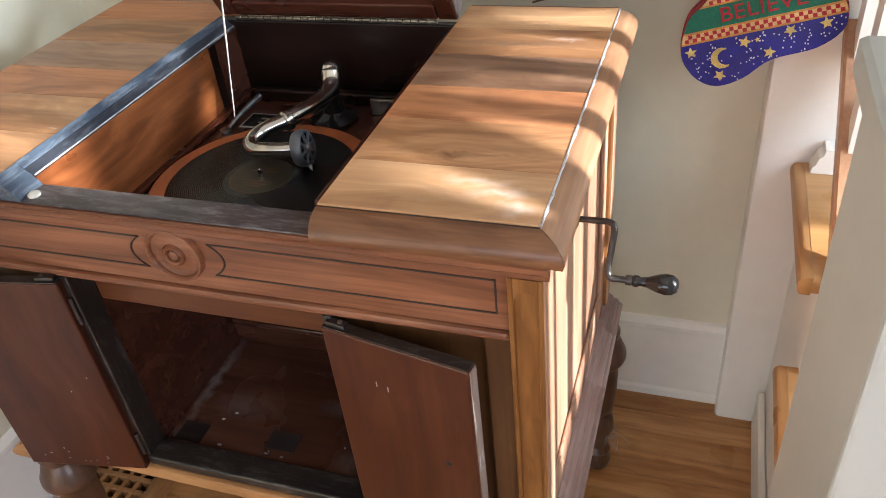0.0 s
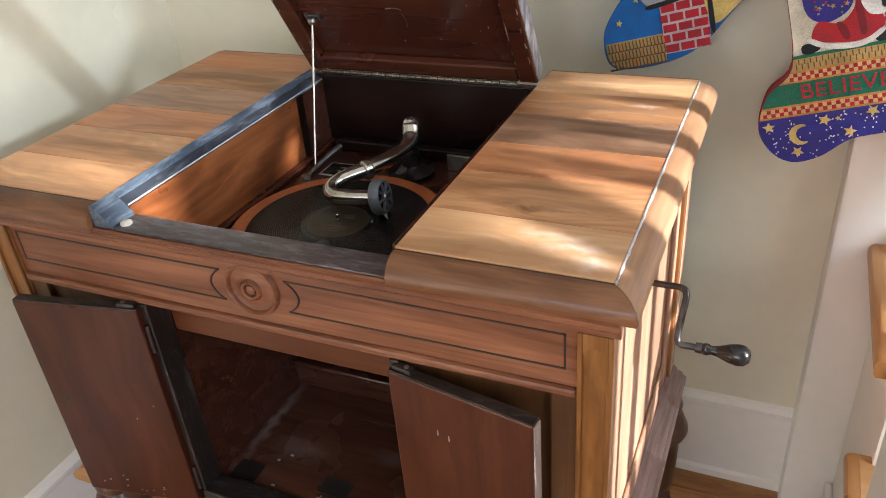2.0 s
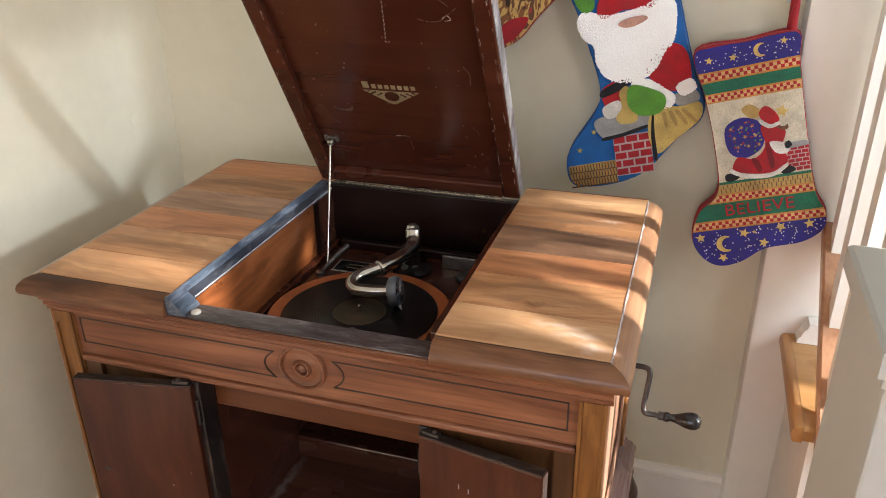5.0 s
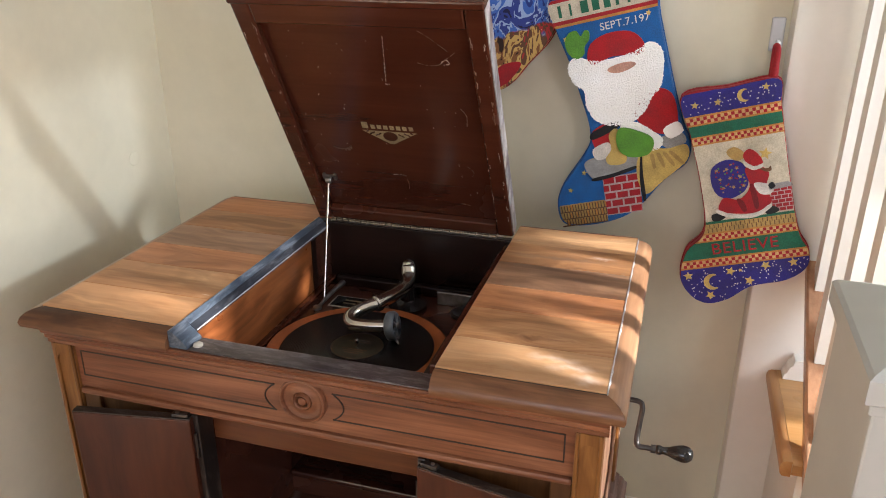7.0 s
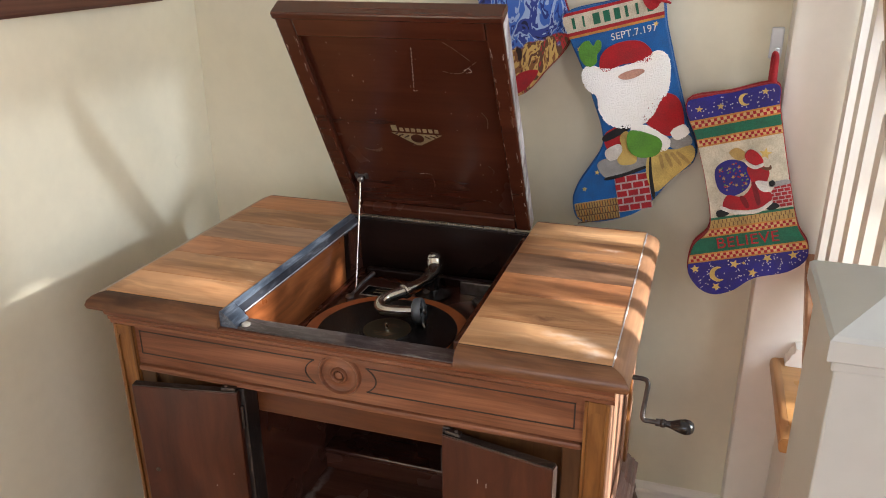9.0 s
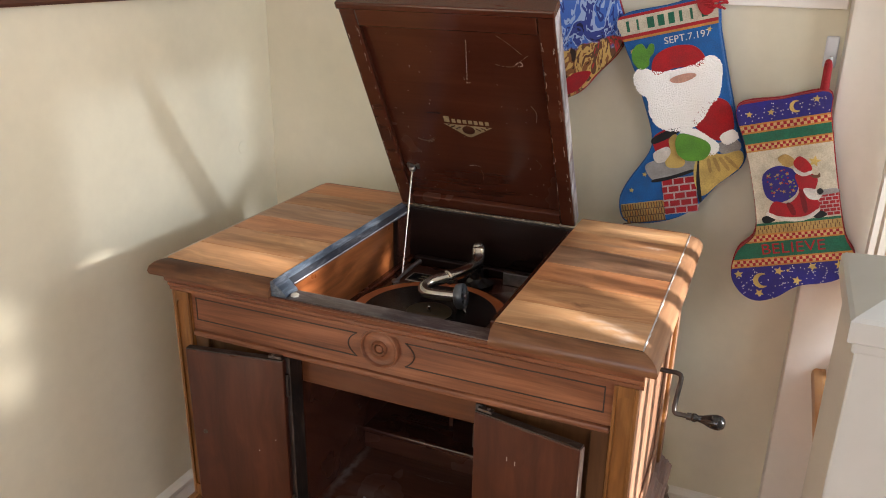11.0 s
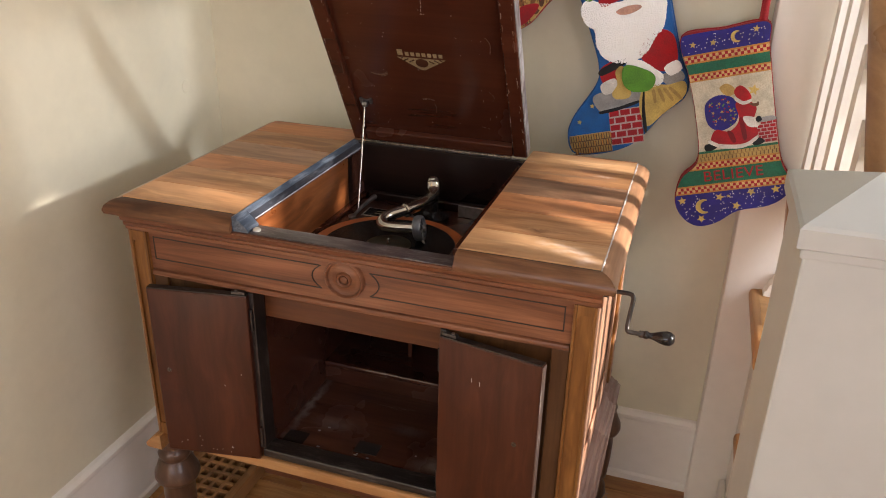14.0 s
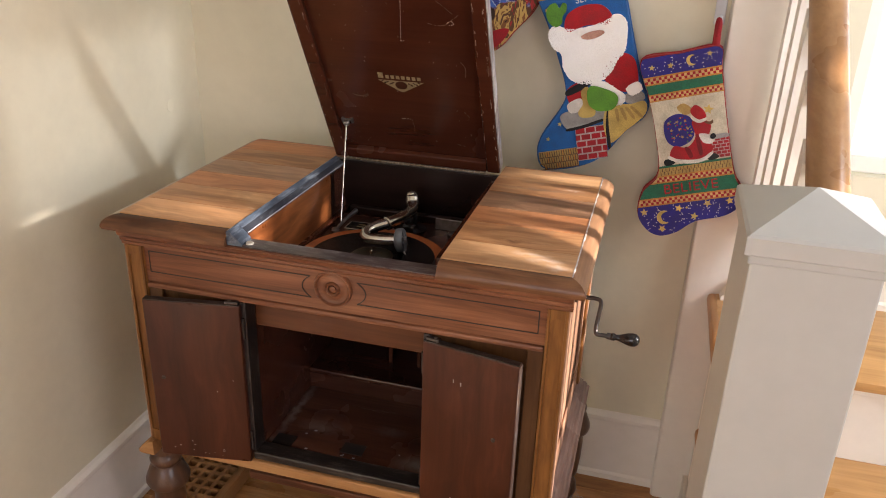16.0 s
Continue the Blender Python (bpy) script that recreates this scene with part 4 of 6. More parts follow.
plate = part("name_plate", turned(box(-0.045, 0.045, -0.023, 0.023, 0.0, 0.0012, 0.0005), pose(-0.387, 1.143, 0.8478)), PLATE, cab, "small engraved maker's plate")
part("plate_field", turned(box(-0.0415, 0.0415, -0.0195, 0.0195, 0.0012, 0.0016), pose(-0.387, 1.143, 0.8478)), BLACK, plate)
for u in (-0.006, 0.006):
    part("plate_bar", turned(box(-0.020, 0.022, -0.0018, 0.0018, 0.0016, 0.0019), pose(-0.387, 1.143 + u, 0.8478)), GOLD, plate)
part("brake_lever", tube([(-0.443, 1.110, 0.851), (-0.437, 1.15, 0.860), (-0.429, 1.190, 0.866)], [0.003, 0.0042, 0.006], 10), STEEL, cab, smooth=True)
part("stay_foot", lathe([(0.009, 0.0), (0.008, 0.004), (0.004, 0.006)], (-0.445, 1.104, 0.8477), "z", 16), STEEL, cab, smooth=True)
part("stay_foot", box(-0.480, -0.470, 1.15, 1.235, 0.8478, 0.8560, 0.002), IRON, cab)
part("needle_rail", box(-0.236, -0.14, 1.185, 1.190, 0.8478, 0.874, 0.001), STEEL, cab, "bright strip of a needle cup")
part("needle_cup", lathe([(0.024, 0.0), (0.026, 0.006), (0.022, 0.008), (0.012, 0.003)], (-0.175, 1.155, 0.8478), "z", 28), IRON, cab, smooth=True)

ORIGIN[cab.name] = ORIGIN[cab.name] + SHIFT
# tone arm and sound box
arm = part("tone_arm", tube([(-0.293, 1.191, 0.918), (-0.291, 1.188, 0.908), (-0.287, 1.175, 0.893), (-0.285, 1.150, 0.887), (-0.288, 1.115, 0.889), (-0.295, 1.085, 0.891), (-0.306, 1.058, 0.891)], [0.0110, 0.0155, 0.0155, 0.0142, 0.0130, 0.0120, 0.0115], 20), CHROME, cab, "curved nickel tone arm", smooth=True)
part("arm_end", lathe([(0.002, 0.0085), (0.007, 0.0070), (0.0105, 0.0035), (0.0125, -0.002)], (-0.293, 1.191, 0.914), "z", 20), CHROME, arm, smooth=True)
part("arm_base", lathe([(0.036, 0.0), (0.036, 0.006), (0.024, 0.010), (0.016, 0.018), (0.013, 0.045)], (-0.286, 1.165, 0.8378), "z", 32), BLACK, arm, smooth=True)
part("gooseneck", tube([(-0.303, 1.064, 0.891), (-0.320, 1.048, 0.888), (-0.334, 1.032, 0.884), (-0.338, 1.014, 0.880), (-0.327, 1.002, 0.877), (-0.300, 1.003, 0.877), (-0.270, 1.010, 0.877)], [0.0115, 0.0114, 0.0112, 0.0110, 0.0106, 0.0102, 0.0098], 18), CHROME, arm, smooth=True)
d = Vector((-0.42, -0.85, -0.05)).normalized()
col = lathe([(0.0125, -0.006), (0.0145, -0.0035), (0.0145, 0.0035), (0.0125, 0.006)], (0, 0, 0), "z", 24)
part("collar", turned(col, Matrix.Translation((-0.304, 1.061, 0.891)) @ d.to_track_quat("Z", "Y").to_matrix().to_4x4()), CHROME, arm, smooth=True)
face = Vector((0.95, 0.10, 0.16)).normalized()
SB = Matrix.Translation((-0.259, 1.014, 0.877)) @ face.to_track_quat("Z", "Y").to_matrix().to_4x4()
sbox = part("sound_box", turned(lathe([(0.018, -0.011), (0.0235, -0.008), (0.0250, -0.004), (0.0250, 0.004), (0.0230, 0.007), (0.0205, 0.007), (0.0205, 0.003), (0.004, 0.003)], (0, 0, 0), "z", 40), SB), GUN, arm, "round sound box with a spoked cage", smooth=True)
for k in range(8):
    part("cage_bar", turned(box(0.004, 0.0215, -0.0013, 0.0013, 0.005, 0.0085, 0.0005), SB @ pose(0, 0, 0, 0, 0, 45 * k)), GUN, sbox)
# black disc put in so the openings between the bars are dark
part("diaphragm", turned(lathe([(0.0200, 0.0030), (0.0200, 0.0036)], (0, 0, 0), "z", 32), SB), BLACK, sbox, "dark disc put behind the cage to darken its gaps")
part("cage_hub", turned(lathe([(0.007, 0.004), (0.007, 0.008), (0.0045, 0.0105)], (0, 0, 0), "z", 20), SB), STEEL, sbox, smooth=True)
part("needle_bar", tube([(-0.254, 1.010, 0.8595), (-0.249, 1.005, 0.8555), (-0.244, 1.000, 0.8525)], [0.0035, 0.003, 0.0006], 8), STEEL, sbox, smooth=True)
part("needle_screw", tube([(-0.254, 1.006, 0.858), (-0.250, 1.008, 0.859), (-0.246, 1.010, 0.860)], [0.0020, 0.0020, 0.0028], 8), STEEL, sbox, smooth=True)

# raised lid, leaning forward over the well
HY, HZ, LLEN, LANG = 1.264, 0.964, 0.505, 31.0
LM = Matrix.Translation((0, HY, HZ)) @ Matrix.Rotation(radians(LANG), 4, "X")   # local z runs up the lid, local y goes through it to the back
lid = part("lid", turned(box(WX0, WX1, 0.012, 0.026, 0.0, LLEN, 0.003), LM), LIDW, cab, "raised dark mahogany lid, scratched inside")
part("lid_frame", turned(box(WX0, WX0 + 0.030, -0.004, 0.0118, 0.0, LLEN, 0.003), LM), LIDW, lid)
part("lid_frame", turned(box(WX1 - 0.030, WX1, -0.004, 0.0118, 0.0, LLEN, 0.003), LM), LIDW, lid)
part("lid_frame", turned(box(WX0 + 0.0303, WX1 - 0.0303, -0.004, 0.0118, LLEN - 0.040, LLEN, 0.003), LM), LIDW, lid)
part("lid_frame", turned(box(WX0 + 0.0303, WX1 - 0.0303, -0.004, 0.0118, 0.0, 0.030, 0.003), LM), LIDW, lid)
part("lid_edge", turned(box(WX1 - 0.0003, WX1 + 0.0012, -0.002, 0.024, 0.004, LLEN - 0.004), LM), LID_EDGE, lid, "pale worn lid edge")
part("lid_top_lip", turned(box(WX0 - 0.002, WX1 + 0.002, -0.008, 0.028, LLEN - 0.004, LLEN + 0.010, 0.003), LM), LIDW, lid)
hng = part("piano_hinge", box(WX0 + 0.03, WX1 - 0.03, 1.2505, 1.258, 0.9585, 0.9625, 0.001), STEEL, cab, "long tarnished piano hinge")
n = 26
for i in range(n):
    x0 = WX0 + 0.03 + (WX1 - WX0 - 0.06) * i / n
    part("hinge_knuckle", lathe([(0.0022, 0.0), (0.0031, 0.0006), (0.0031, 0.0112), (0.0022, 0.0118)], (x0, 1.2512, 0.9632 if i % 2 else 0.9629), "x", 10), HINGE, hng, smooth=True)


def on_lid(u, v, d=0.0):
    """A place on the lid's inner panel: u along it from its left, v up it, d proud of it."""
    return LM @ Vector((WX0 + u, 0.0118 - d, v))


# gilt emblem: a row of bars over a triangle
bx, bv = 0.195, 0.242
for i, (du, wd, hh) in enumerate([(-0.048, 0.011, 0.014)] + [(-0.032 + 0.0115 * i, 0.0075, 0.0085) for i in range(7)]):
    m = box(0, wd, -0.0003, 0.0008, 0, hh)
    part("emblem_bar", turned(m, LM @ Matrix.Translation((WX0 + bx + du, 0.0116, bv))), GOLD, lid, "gilt emblem stroke")
ol = [(-0.050, -0.005), (0.050, -0.005), (0.004, -0.034), (-0.004, -0.034)]
m = prism([(WX0 + bx + a, bv + b) for a, b in ol], 0.0113, 0.0122, "y")
part("emblem_triangle", turned(m, LM), GOLD, lid, "gilt triangular emblem")
m = lathe([(0.0105, 0.0), (0.0105, 0.0006)], (0, 0, 0), "y", 24)
for v in m.verts:
    v.co.x *= 1.25
part("emblem_oval", turned(m, LM @ Matrix.Translation((WX0 + bx, 0.0108, bv - 0.016))), INNER, lid)
for i in range(10):
    s = -1 if i % 2 else 1
    k = i // 2
    m = box(-0.0028, 0.0028, -0.0004, 0.0008, -0.0012, 0.0012)
    part("emblem_scroll", turned(m, LM @ Matrix.Translation((WX0 + bx + s * (0.018 + 0.0055 * k), 0.0110, bv - 0.011 + 0.0012 * k - 0.004 * (k % 2))) @ pose(0, 0, 0, 0, 35 * s, 0)), INNER, lid)
# scratches, chips and scuffs in the old varnish
rnd = random.Random(5)


def lid_scratch(line, width, material=SCRATCH, depth=0.0116):
    """A thin ragged scratch through places (u, v) on the lid's inner face."""
    pts = smooth_line([(u, v, 0) for u, v in line], 5)
    m = bmesh.new()
    for a, b in zip(pts, pts[1:]):
        if rnd.random() < 0.18:
            continue
        d = (b - a).normalized()
        w = width * (0.35 + 0.5 * rnd.random())
        q = Vector((-d.y, d.x, 0)) * w
        prism([(WX0 + p.x, p.y) for p in (a - q, b - q, b + q, a + q)], depth - 0.0003, depth + 0.0006, "y", m)
    if len(m.verts):
        part("varnish_scratch", turned(m, LM), material, lid)
    else:
        m.free()


for i in range(11):
    u, v = 0.226 - 0.0012 * i, 0.437 - 0.0082 * i
    lid_scratch([(u + 0.0012 * (i % 2), v), (u, v - 0.003), (u - 0.0004, v - 0.0052)], 0.0009, CHIP)
lid_scratch([(0.211, 0.346), (0.214, 0.343), (0.219, 0.344)], 0.0016, CHIP)
lid_scratch([(0.284, 0.450), (0.300, 0.438), (0.318, 0.421), (0.325, 0.414)], 0.0006, SCRATCH)
lid_scratch([(0.274, 0.390), (0.290, 0.386), (0.308, 0.388), (0.322, 0.400), (0.336, 0.412)], 0.0007, SCRATCH)
lid_scratch([(0.312, 0.392), (0.320, 0.398), (0.325, 0.391), (0.316, 0.388)], 0.0012, CHIP)
lid_scratch([(0.078, 0.190), (0.090, 0.186), (0.104, 0.187), (0.112, 0.192)], 0.0024)
lid_scratch([(0.098, 0.183), (0.110, 0.186), (0.114, 0.195)], 0.0028)
lid_scratch([(0.180, 0.128), (0.196, 0.130), (0.206, 0.126)], 0.0009, CHIP)
lid_scratch([(0.204, 0.118), (0.206, 0.105), (0.204, 0.092)], 0.0006)
lid_scratch([(0.325, 0.165), (0.334, 0.152), (0.330, 0.140)], 0.0007)
lid_scratch([(0.300, 0.065), (0.320, 0.060)], 0.0007)
lid_scratch([(0.330, 0.300), (0.338, 0.285), (0.336, 0.262)], 0.0012)
for k in range(46):
    u = 0.045 + 0.30 * rnd.random() ** 1.6
    v = 0.045 + 0.40 * rnd.random()
    d, e = 0.0016 * (rnd.random() - 0.5), 0.002 + 0.004 * rnd.random() ** 3
    lid_scratch([(u, v), (u + d, v + e * 0.5), (u - d, v + e)], 0.0003 + 0.0009 * rnd.random() ** 2, CHIP if rnd.random() < 0.4 else SCRATCH)
for side, proud in ((0.004, -0.0042), (0.026, -0.0042), (WX1 - WX0 - 0.027, -0.0042), (WX1 - WX0 - 0.006, -0.0042)):
    for i in range(20):
        v, e = 0.03 + 0.44 * rnd.random(), 0.003 + 0.016 * rnd.random() ** 2
        u = side + 0.004 * (rnd.random() - 0.5)
        lid_scratch([(u, v), (u + 0.0008, v + e * 0.5), (u, v + e)], 0.0003 + 0.0010 * rnd.random() ** 2, CHIP if rnd.random() < 0.5 else SCRATCH, proud)

# lid stay
bracket = on_lid(0.047, 0.104, 0.007)
stay = part("stay_rod", tube([tuple(bracket), tuple((bracket + Vector((-0.443, 1.136, 0.842))) / 2), (-0.443, 1.136, 0.842)], 0.0020, 10), CHROME, cab, "thin bright steel lid stay", smooth=True)
m = box(-0.013, 0.013, -0.002, 0.0016, -0.0022, 0.0022, 0.0008)
for u in (-0.011, 0.011):
    box(u - 0.003, u + 0.003, -0.004, 0.0018, -0.0075, 0.0060, 0.001, bm=m)
part("stay_bracket", turned(m, LM @ Matrix.Translation((WX0 + 0.049, 0.0105, 0.110))), STEEL, stay, "small steel bracket")
part("stay_knuckle", lathe([(0.004, -0.006), (0.0065, -0.004), (0.0065, 0.004), (0.004, 0.006)], bracket, "x", 16), STEEL, stay, smooth=True)

# winding crank
crank = part("winding_crank", tube([(0.104, 0.992, 0.821), (0.130, 0.992, 0.821), (0.150, 0.991, 0.821), (0.157, 0.986, 0.816), (0.156, 0.974, 0.796), (0.154, 0.962, 0.772), (0.157, 0.957, 0.764), (0.168, 0.957, 0.763), (0.182, 0.957, 0.763)], 0.0042, 12), IRON, cab, "bent steel winding crank", smooth=True)
part("ferrule", lathe([(0.0062, 0.176), (0.0066, 0.182), (0.0052, 0.186)], (0, 0.957, 0.763), "x", 18), IRON, crank, smooth=True)
part("knob", lathe([(0.0055, 0.183), (0.0072, 0.186), (0.0072, 0.190), (0.0052, 0.194), (0.0068, 0.202), (0.0112, 0.214), (0.0130, 0.223), (0.0120, 0.231), (0.0078, 0.2365), (0.0030, 0.238)], (0, 0.957, 0.763), "x", 28), BLACK, crank, "shiny black wooden knob", smooth=True)
part("escutcheon", lathe([(0.013, 0.1042), (0.013, 0.1115), (0.008, 0.1135)], (0, 0.992, 0.821), "x", 24), IRON, crank, smooth=True)

# turned legs and a low stretcher
LEGP = [(0.020, 0.0), (0.025, 0.006), (0.027, 0.02), (0.020, 0.04), (0.025, 0.05), (0.018, 0.062), (0.022, 0.090), (0.032, 0.120), (0.028, 0.145), (0.019, 0.160), (0.028, 0.172), (0.030, 0.190), (0.033, 0.230), (0.034, 0.270), (0.033, 0.298), (0.036, 0.303), (0.044, 0.308), (0.0475, 0.317), (0.0465, 0.328), (0.041, 0.340), (0.036, 0.354), (0.030, 0.362), (0.033, 0.367), (0.0345, 0.376), (0.031, 0.385), (0.026, 0.391), (0.026, 0.4125)]
for x, y in ((-0.733, 0.805), (0.100, 0.805), (-0.733, 1.280), (0.109, 1.284)):
    part("leg", lathe(LEGP, (x, y, 0.0), "z", 32), LEG, cab, "turned dark walnut leg", smooth=True)
part("stretcher", box(-0.708, 0.100, 1.268, 1.294, 0.085, 0.150, 0.004), LEG, cab)
part("lower_shelf", box(-0.700, 0.060, 1.085, 1.2675, 0.100, 0.122, 0.003), BODY, cab, "low walnut shelf between the legs")

# the record lies loose on the turntable
record = thing("gramophone_record", (PX, PY, 0.849), "black shellac record lying on the orange turntable", "record")
prof = [(0.0045, 0.8494), (0.127, 0.8494), (0.1285, 0.8502), (0.127, 0.8512)]
outer = 0.124
steps = []
q = outer
while q > 0.052:
    steps += [(q, 0.8512), (q - 0.0009, 0.8510), (q - 0.0018, 0.8512)]
    q -= 0.0026
prof += steps + [(0.0045, 0.8512)]
part("disc", lathe(prof, (PX, PY + 0.005, 0), "z", 96), SHELLAC, record, smooth=False)
lab = part("paper_label", lathe([(0.0050, 0.8512), (0.0440, 0.8512), (0.0440, 0.8517), (0.0050, 0.8517)], (PX, PY + 0.005, 0), "z", 64), LABEL, record, "dark olive paper label", smooth=False)
m = bmesh.new()
for i in range(72):
    a0, a1 = 2 * math.pi * i / 72, 2 * math.pi * (i + 1) / 72
    prism([(PX + q * math.cos(a), PY + 0.005 + q * math.sin(a)) for q, a in ((0.0410, a0), (0.0420, a0), (0.0420, a1), (0.0410, a1))], 0.8516, 0.8519, "z", m)
part("label_ring", m, SCRATCH, lab, "thin printed ring")
for k, (dy, w) in enumerate(((0.020, 0.030), (0.013, 0.040), (-0.012, 0.044), (-0.018, 0.036), (-0.024, 0.026))):
    part("label_bar", box(PX - w / 2, PX + w / 2, PY + 0.005 + dy - 0.0014, PY + 0.005 + dy + 0.0014, 0.8517, 0.8519), SCRATCH, lab)

# ---- things on the walls and floor ----


def clip(poly, lo, hi):
    """The part of a flat outline whose second coordinate lies between lo and hi."""
    for keep, lim in ((1, lo), (-1, hi)):
        out = []
        for i in range(len(poly)):
            a, b = poly[i], poly[(i + 1) % len(poly)]
            da, db = keep * (a[1] - lim), keep * (b[1] - lim)
            if da >= 0:
                out.append(a)
            if da * db < 0:
                t = da / (da - db)
                out.append((a[0] + (b[0] - a[0]) * t, a[1] + (b[1] - a[1]) * t))
        poly = out
        if len(poly) < 3:
            return []
    return poly


def inside(p, poly):
    c = False
    for i in range(len(poly)):
        (x0, y0), (x1, y1) = poly[i], poly[i - 1]
        if (y0 > p[1]) != (y1 > p[1]) and p[0] < (x1 - x0) * (p[1] - y0) / (y1 - y0) + x0:
            c = not c
    return c


def spread(poly, d):
    """The outline moved outwards by d (counter-clockwise outlines grow)."""
    n = len(poly)
    area = sum(poly[i][0] * poly[(i + 1) % n][1] - poly[(i + 1) % n][0] * poly[i][1] for i in range(n))
    s = 1 if area > 0 else -1
    out = []
    for i in range(n):
        a, b = Vector(poly[i - 1]), Vector(poly[(i + 1) % n])
        t = (b - a).normalized()
        out.append((poly[i][0] + s * d * t.y, poly[i][1] - s * d * t.x))
    return out


class Stocking:
    """A padded cloth stocking that hangs flat; u runs along its top edge, v up it, both from its top left corner."""

    def __init__(self, at, angle, outline, thick, material, backing, label):
        self.m = Matrix.Translation(at) @ pose(0, 0, 0, 0, -angle, 0)
        self.outline = [tuple(p) for p in smooth_line(outline, 5, True)]
        self.root = thing("christmas_stocking", at, label, "christmas stocking", "stockings on the wall")
        o = self.outline
        m = bmesh.new()
        rings = []
        for y, d in ((thick, -0.003), (thick * 0.75, 0.0), (0.003, 0.0), (0.0, -0.002)):
            rings.append([m.verts.new((u, y, v)) for u, v in spread(o, d)])
        n = len(o)
        for a, b in zip(rings, rings[1:]):
            for i in range(n):
                m.faces.new((a[i], a[(i + 1) % n], b[(i + 1) % n], b[i]))
        m.faces.new(rings[0][::-1])
        m.faces.new(rings[-1])
        self.body = part("stocking_cloth", turned(m, self.m), material, self.root)
        m = bmesh.new()
        ring2 = [[m.verts.new((u, y, v)) for u, v in spread(o, d)] for y, d in ((thick + 0.002, 0.0), (thick + 0.002, 0.0014), (thick * 0.7, 0.0014), (thick * 0.7, 0.0))]
        for a, b in zip(ring2, ring2[1:] + ring2[:1]):
            for i in range(n):
                m.faces.new((a[i], a[(i + 1) % n], b[(i + 1) % n], b[i]))
        part("piping", turned(m, self.m), backing, self.root, "contrasting cloth piping", True)

    def patch(self, name, poly, material, proud=0.0012, back=0.003):
        if len(poly) < 3:
            return None
        m = bmesh.new()
        prism(poly, -proud, back, "y", m)
        return part(name, turned(m, self.m), material, self.body)

    def band(self, name, v0, v1, material, proud=0.0010):
        return self.patch(name, clip(spread(self.outline, -0.0010), v0, v1), material, proud)

    def blob(self, name, points, material, proud=0.0022, steps=5):
        return self.patch(name, [tuple(p) for p in smooth_line(points, steps, True)], material, proud)

    def bits(self, name, boxes, material, proud=0.002):
        """Many small squares in one patch of stitches: (u0, u1, v0, v1)."""
        m = bmesh.new()
        ins = spread(self.outline, -0.003)
        for u0, u1, v0, v1 in boxes:
            if inside(((u0 + u1) / 2, (v0 + v1) / 2), ins):
                box(u0, u1, -proud, 0.002, v0, v1, bm=m)
        if len(m.verts):
            part(name, turned(m, self.m), material, self.body, kind="stuff")

    def checks(self, v0, v1, a, b, edge):
        h = (v1 - v0)
        e = h * 0.18
        self.band("check_edge", v0, v1, edge, 0.0012)
        self.band("check_band", v0 + e, v1 - e, b, 0.0016)
        q = (h - 2 * e) / 2
        cells = [(-0.07 + q * 2 * i + (q if r else 0), -0.07 + q * 2 * i + q + (q if r else 0), v0 + e + q * r, v0 + e + q * (r + 1)) for r in (0, 1) for i in range(int(0.28 / (2 * q)))]
        self.bits("check_stitches", cells, a, 0.0021)

    def tufts(self, points, n, r, material, seed):
        """Cut yarn tufts standing up from an area."""
        poly = [tuple(p) for p in smooth_line(points, 5, True)]
        k = random.Random(seed)
        us, vs = [p[0] for p in poly], [p[1] for p in poly]
        m = bmesh.new()
        made = 0
        while made < n:
            u, v = min(us) + (max(us) - min(us)) * k.random(), min(vs) + (max(vs) - min(vs)) * k.random()
            if not inside((u, v), poly):
                continue
            made += 1
            q = r * (0.7 + 0.6 * k.random())
            tip = Vector((u + 0.4 * q * (k.random() - 0.5), -0.0044 - 0.0014 * k.random(), v - 0.4 * q))
            ring = [m.verts.new((u + q * math.cos(a), -0.003, v + q * math.sin(a))) for a in (0, 1.26, 2.51, 3.77, 5.03)]
            mid = [m.verts.new((tip.x + 0.75 * q * math.cos(a), tip.y * 0.8, tip.z + 0.75 * q * math.sin(a))) for a in (0.3, 1.56, 2.81, 4.07, 5.33)]
            top = m.verts.new(tip)
            for i in range(5):
                m.faces.new((ring[i], ring[(i + 1) % 5], mid[(i + 1) % 5], mid[i]))
                m.faces.new((mid[i], mid[(i + 1) % 5], top))
        return part("cut_yarn", turned(m, self.m), material, self.body, "cut white yarn", True, kind="stuff")

    def star(self, u, v, r, material, turn=0.0):
        pts = [((r if i % 2 == 0 else r * 0.45) * math.sin(math.pi * i / 5 + turn) + u, (r if i % 2 == 0 else r * 0.45) * math.cos(math.pi * i / 5 + turn) + v) for i in range(10)]
        self.patch("star", pts, material, 0.0024)

    def moon(self, u, v, r, material):
        pts = [(u + r * math.cos(a), v + r * math.sin(a)) for a in [math.pi * (0.35 + 1.3 * i / 10) for i in range(11)]]
        pts += [(u + r * 0.38 + r * 0.78 * math.cos(a), v + r * 0.78 * math.sin(a)) for a in [math.pi * (1.55 - 1.1 * i / 8) for i in range(9)]]
        self.patch("moon", pts, material, 0.0024)

    def dots(self, v0, v1, n, r, material, seed):
        k = random.Random(seed)
        cells = []
        for _ in range(n):
            u, v = -0.06 + 0.25 * k.random(), v0 + (v1 - v0) * k.random()
            cells.append((u - r, u + r, v - r, v + r))
        self.bits("dots", cells, material, 0.0021)

    def bricks(self, u0, u1, v0, v1, rows, cols, lean, material, mortar, limit=None):
        def sk(u, v):
            return (u + lean * (v - v0), v)
        self.patch("mortar", [sk(u0, v0), sk(u1, v0), sk(u1, v1), sk(u0, v1)], mortar, 0.0018)
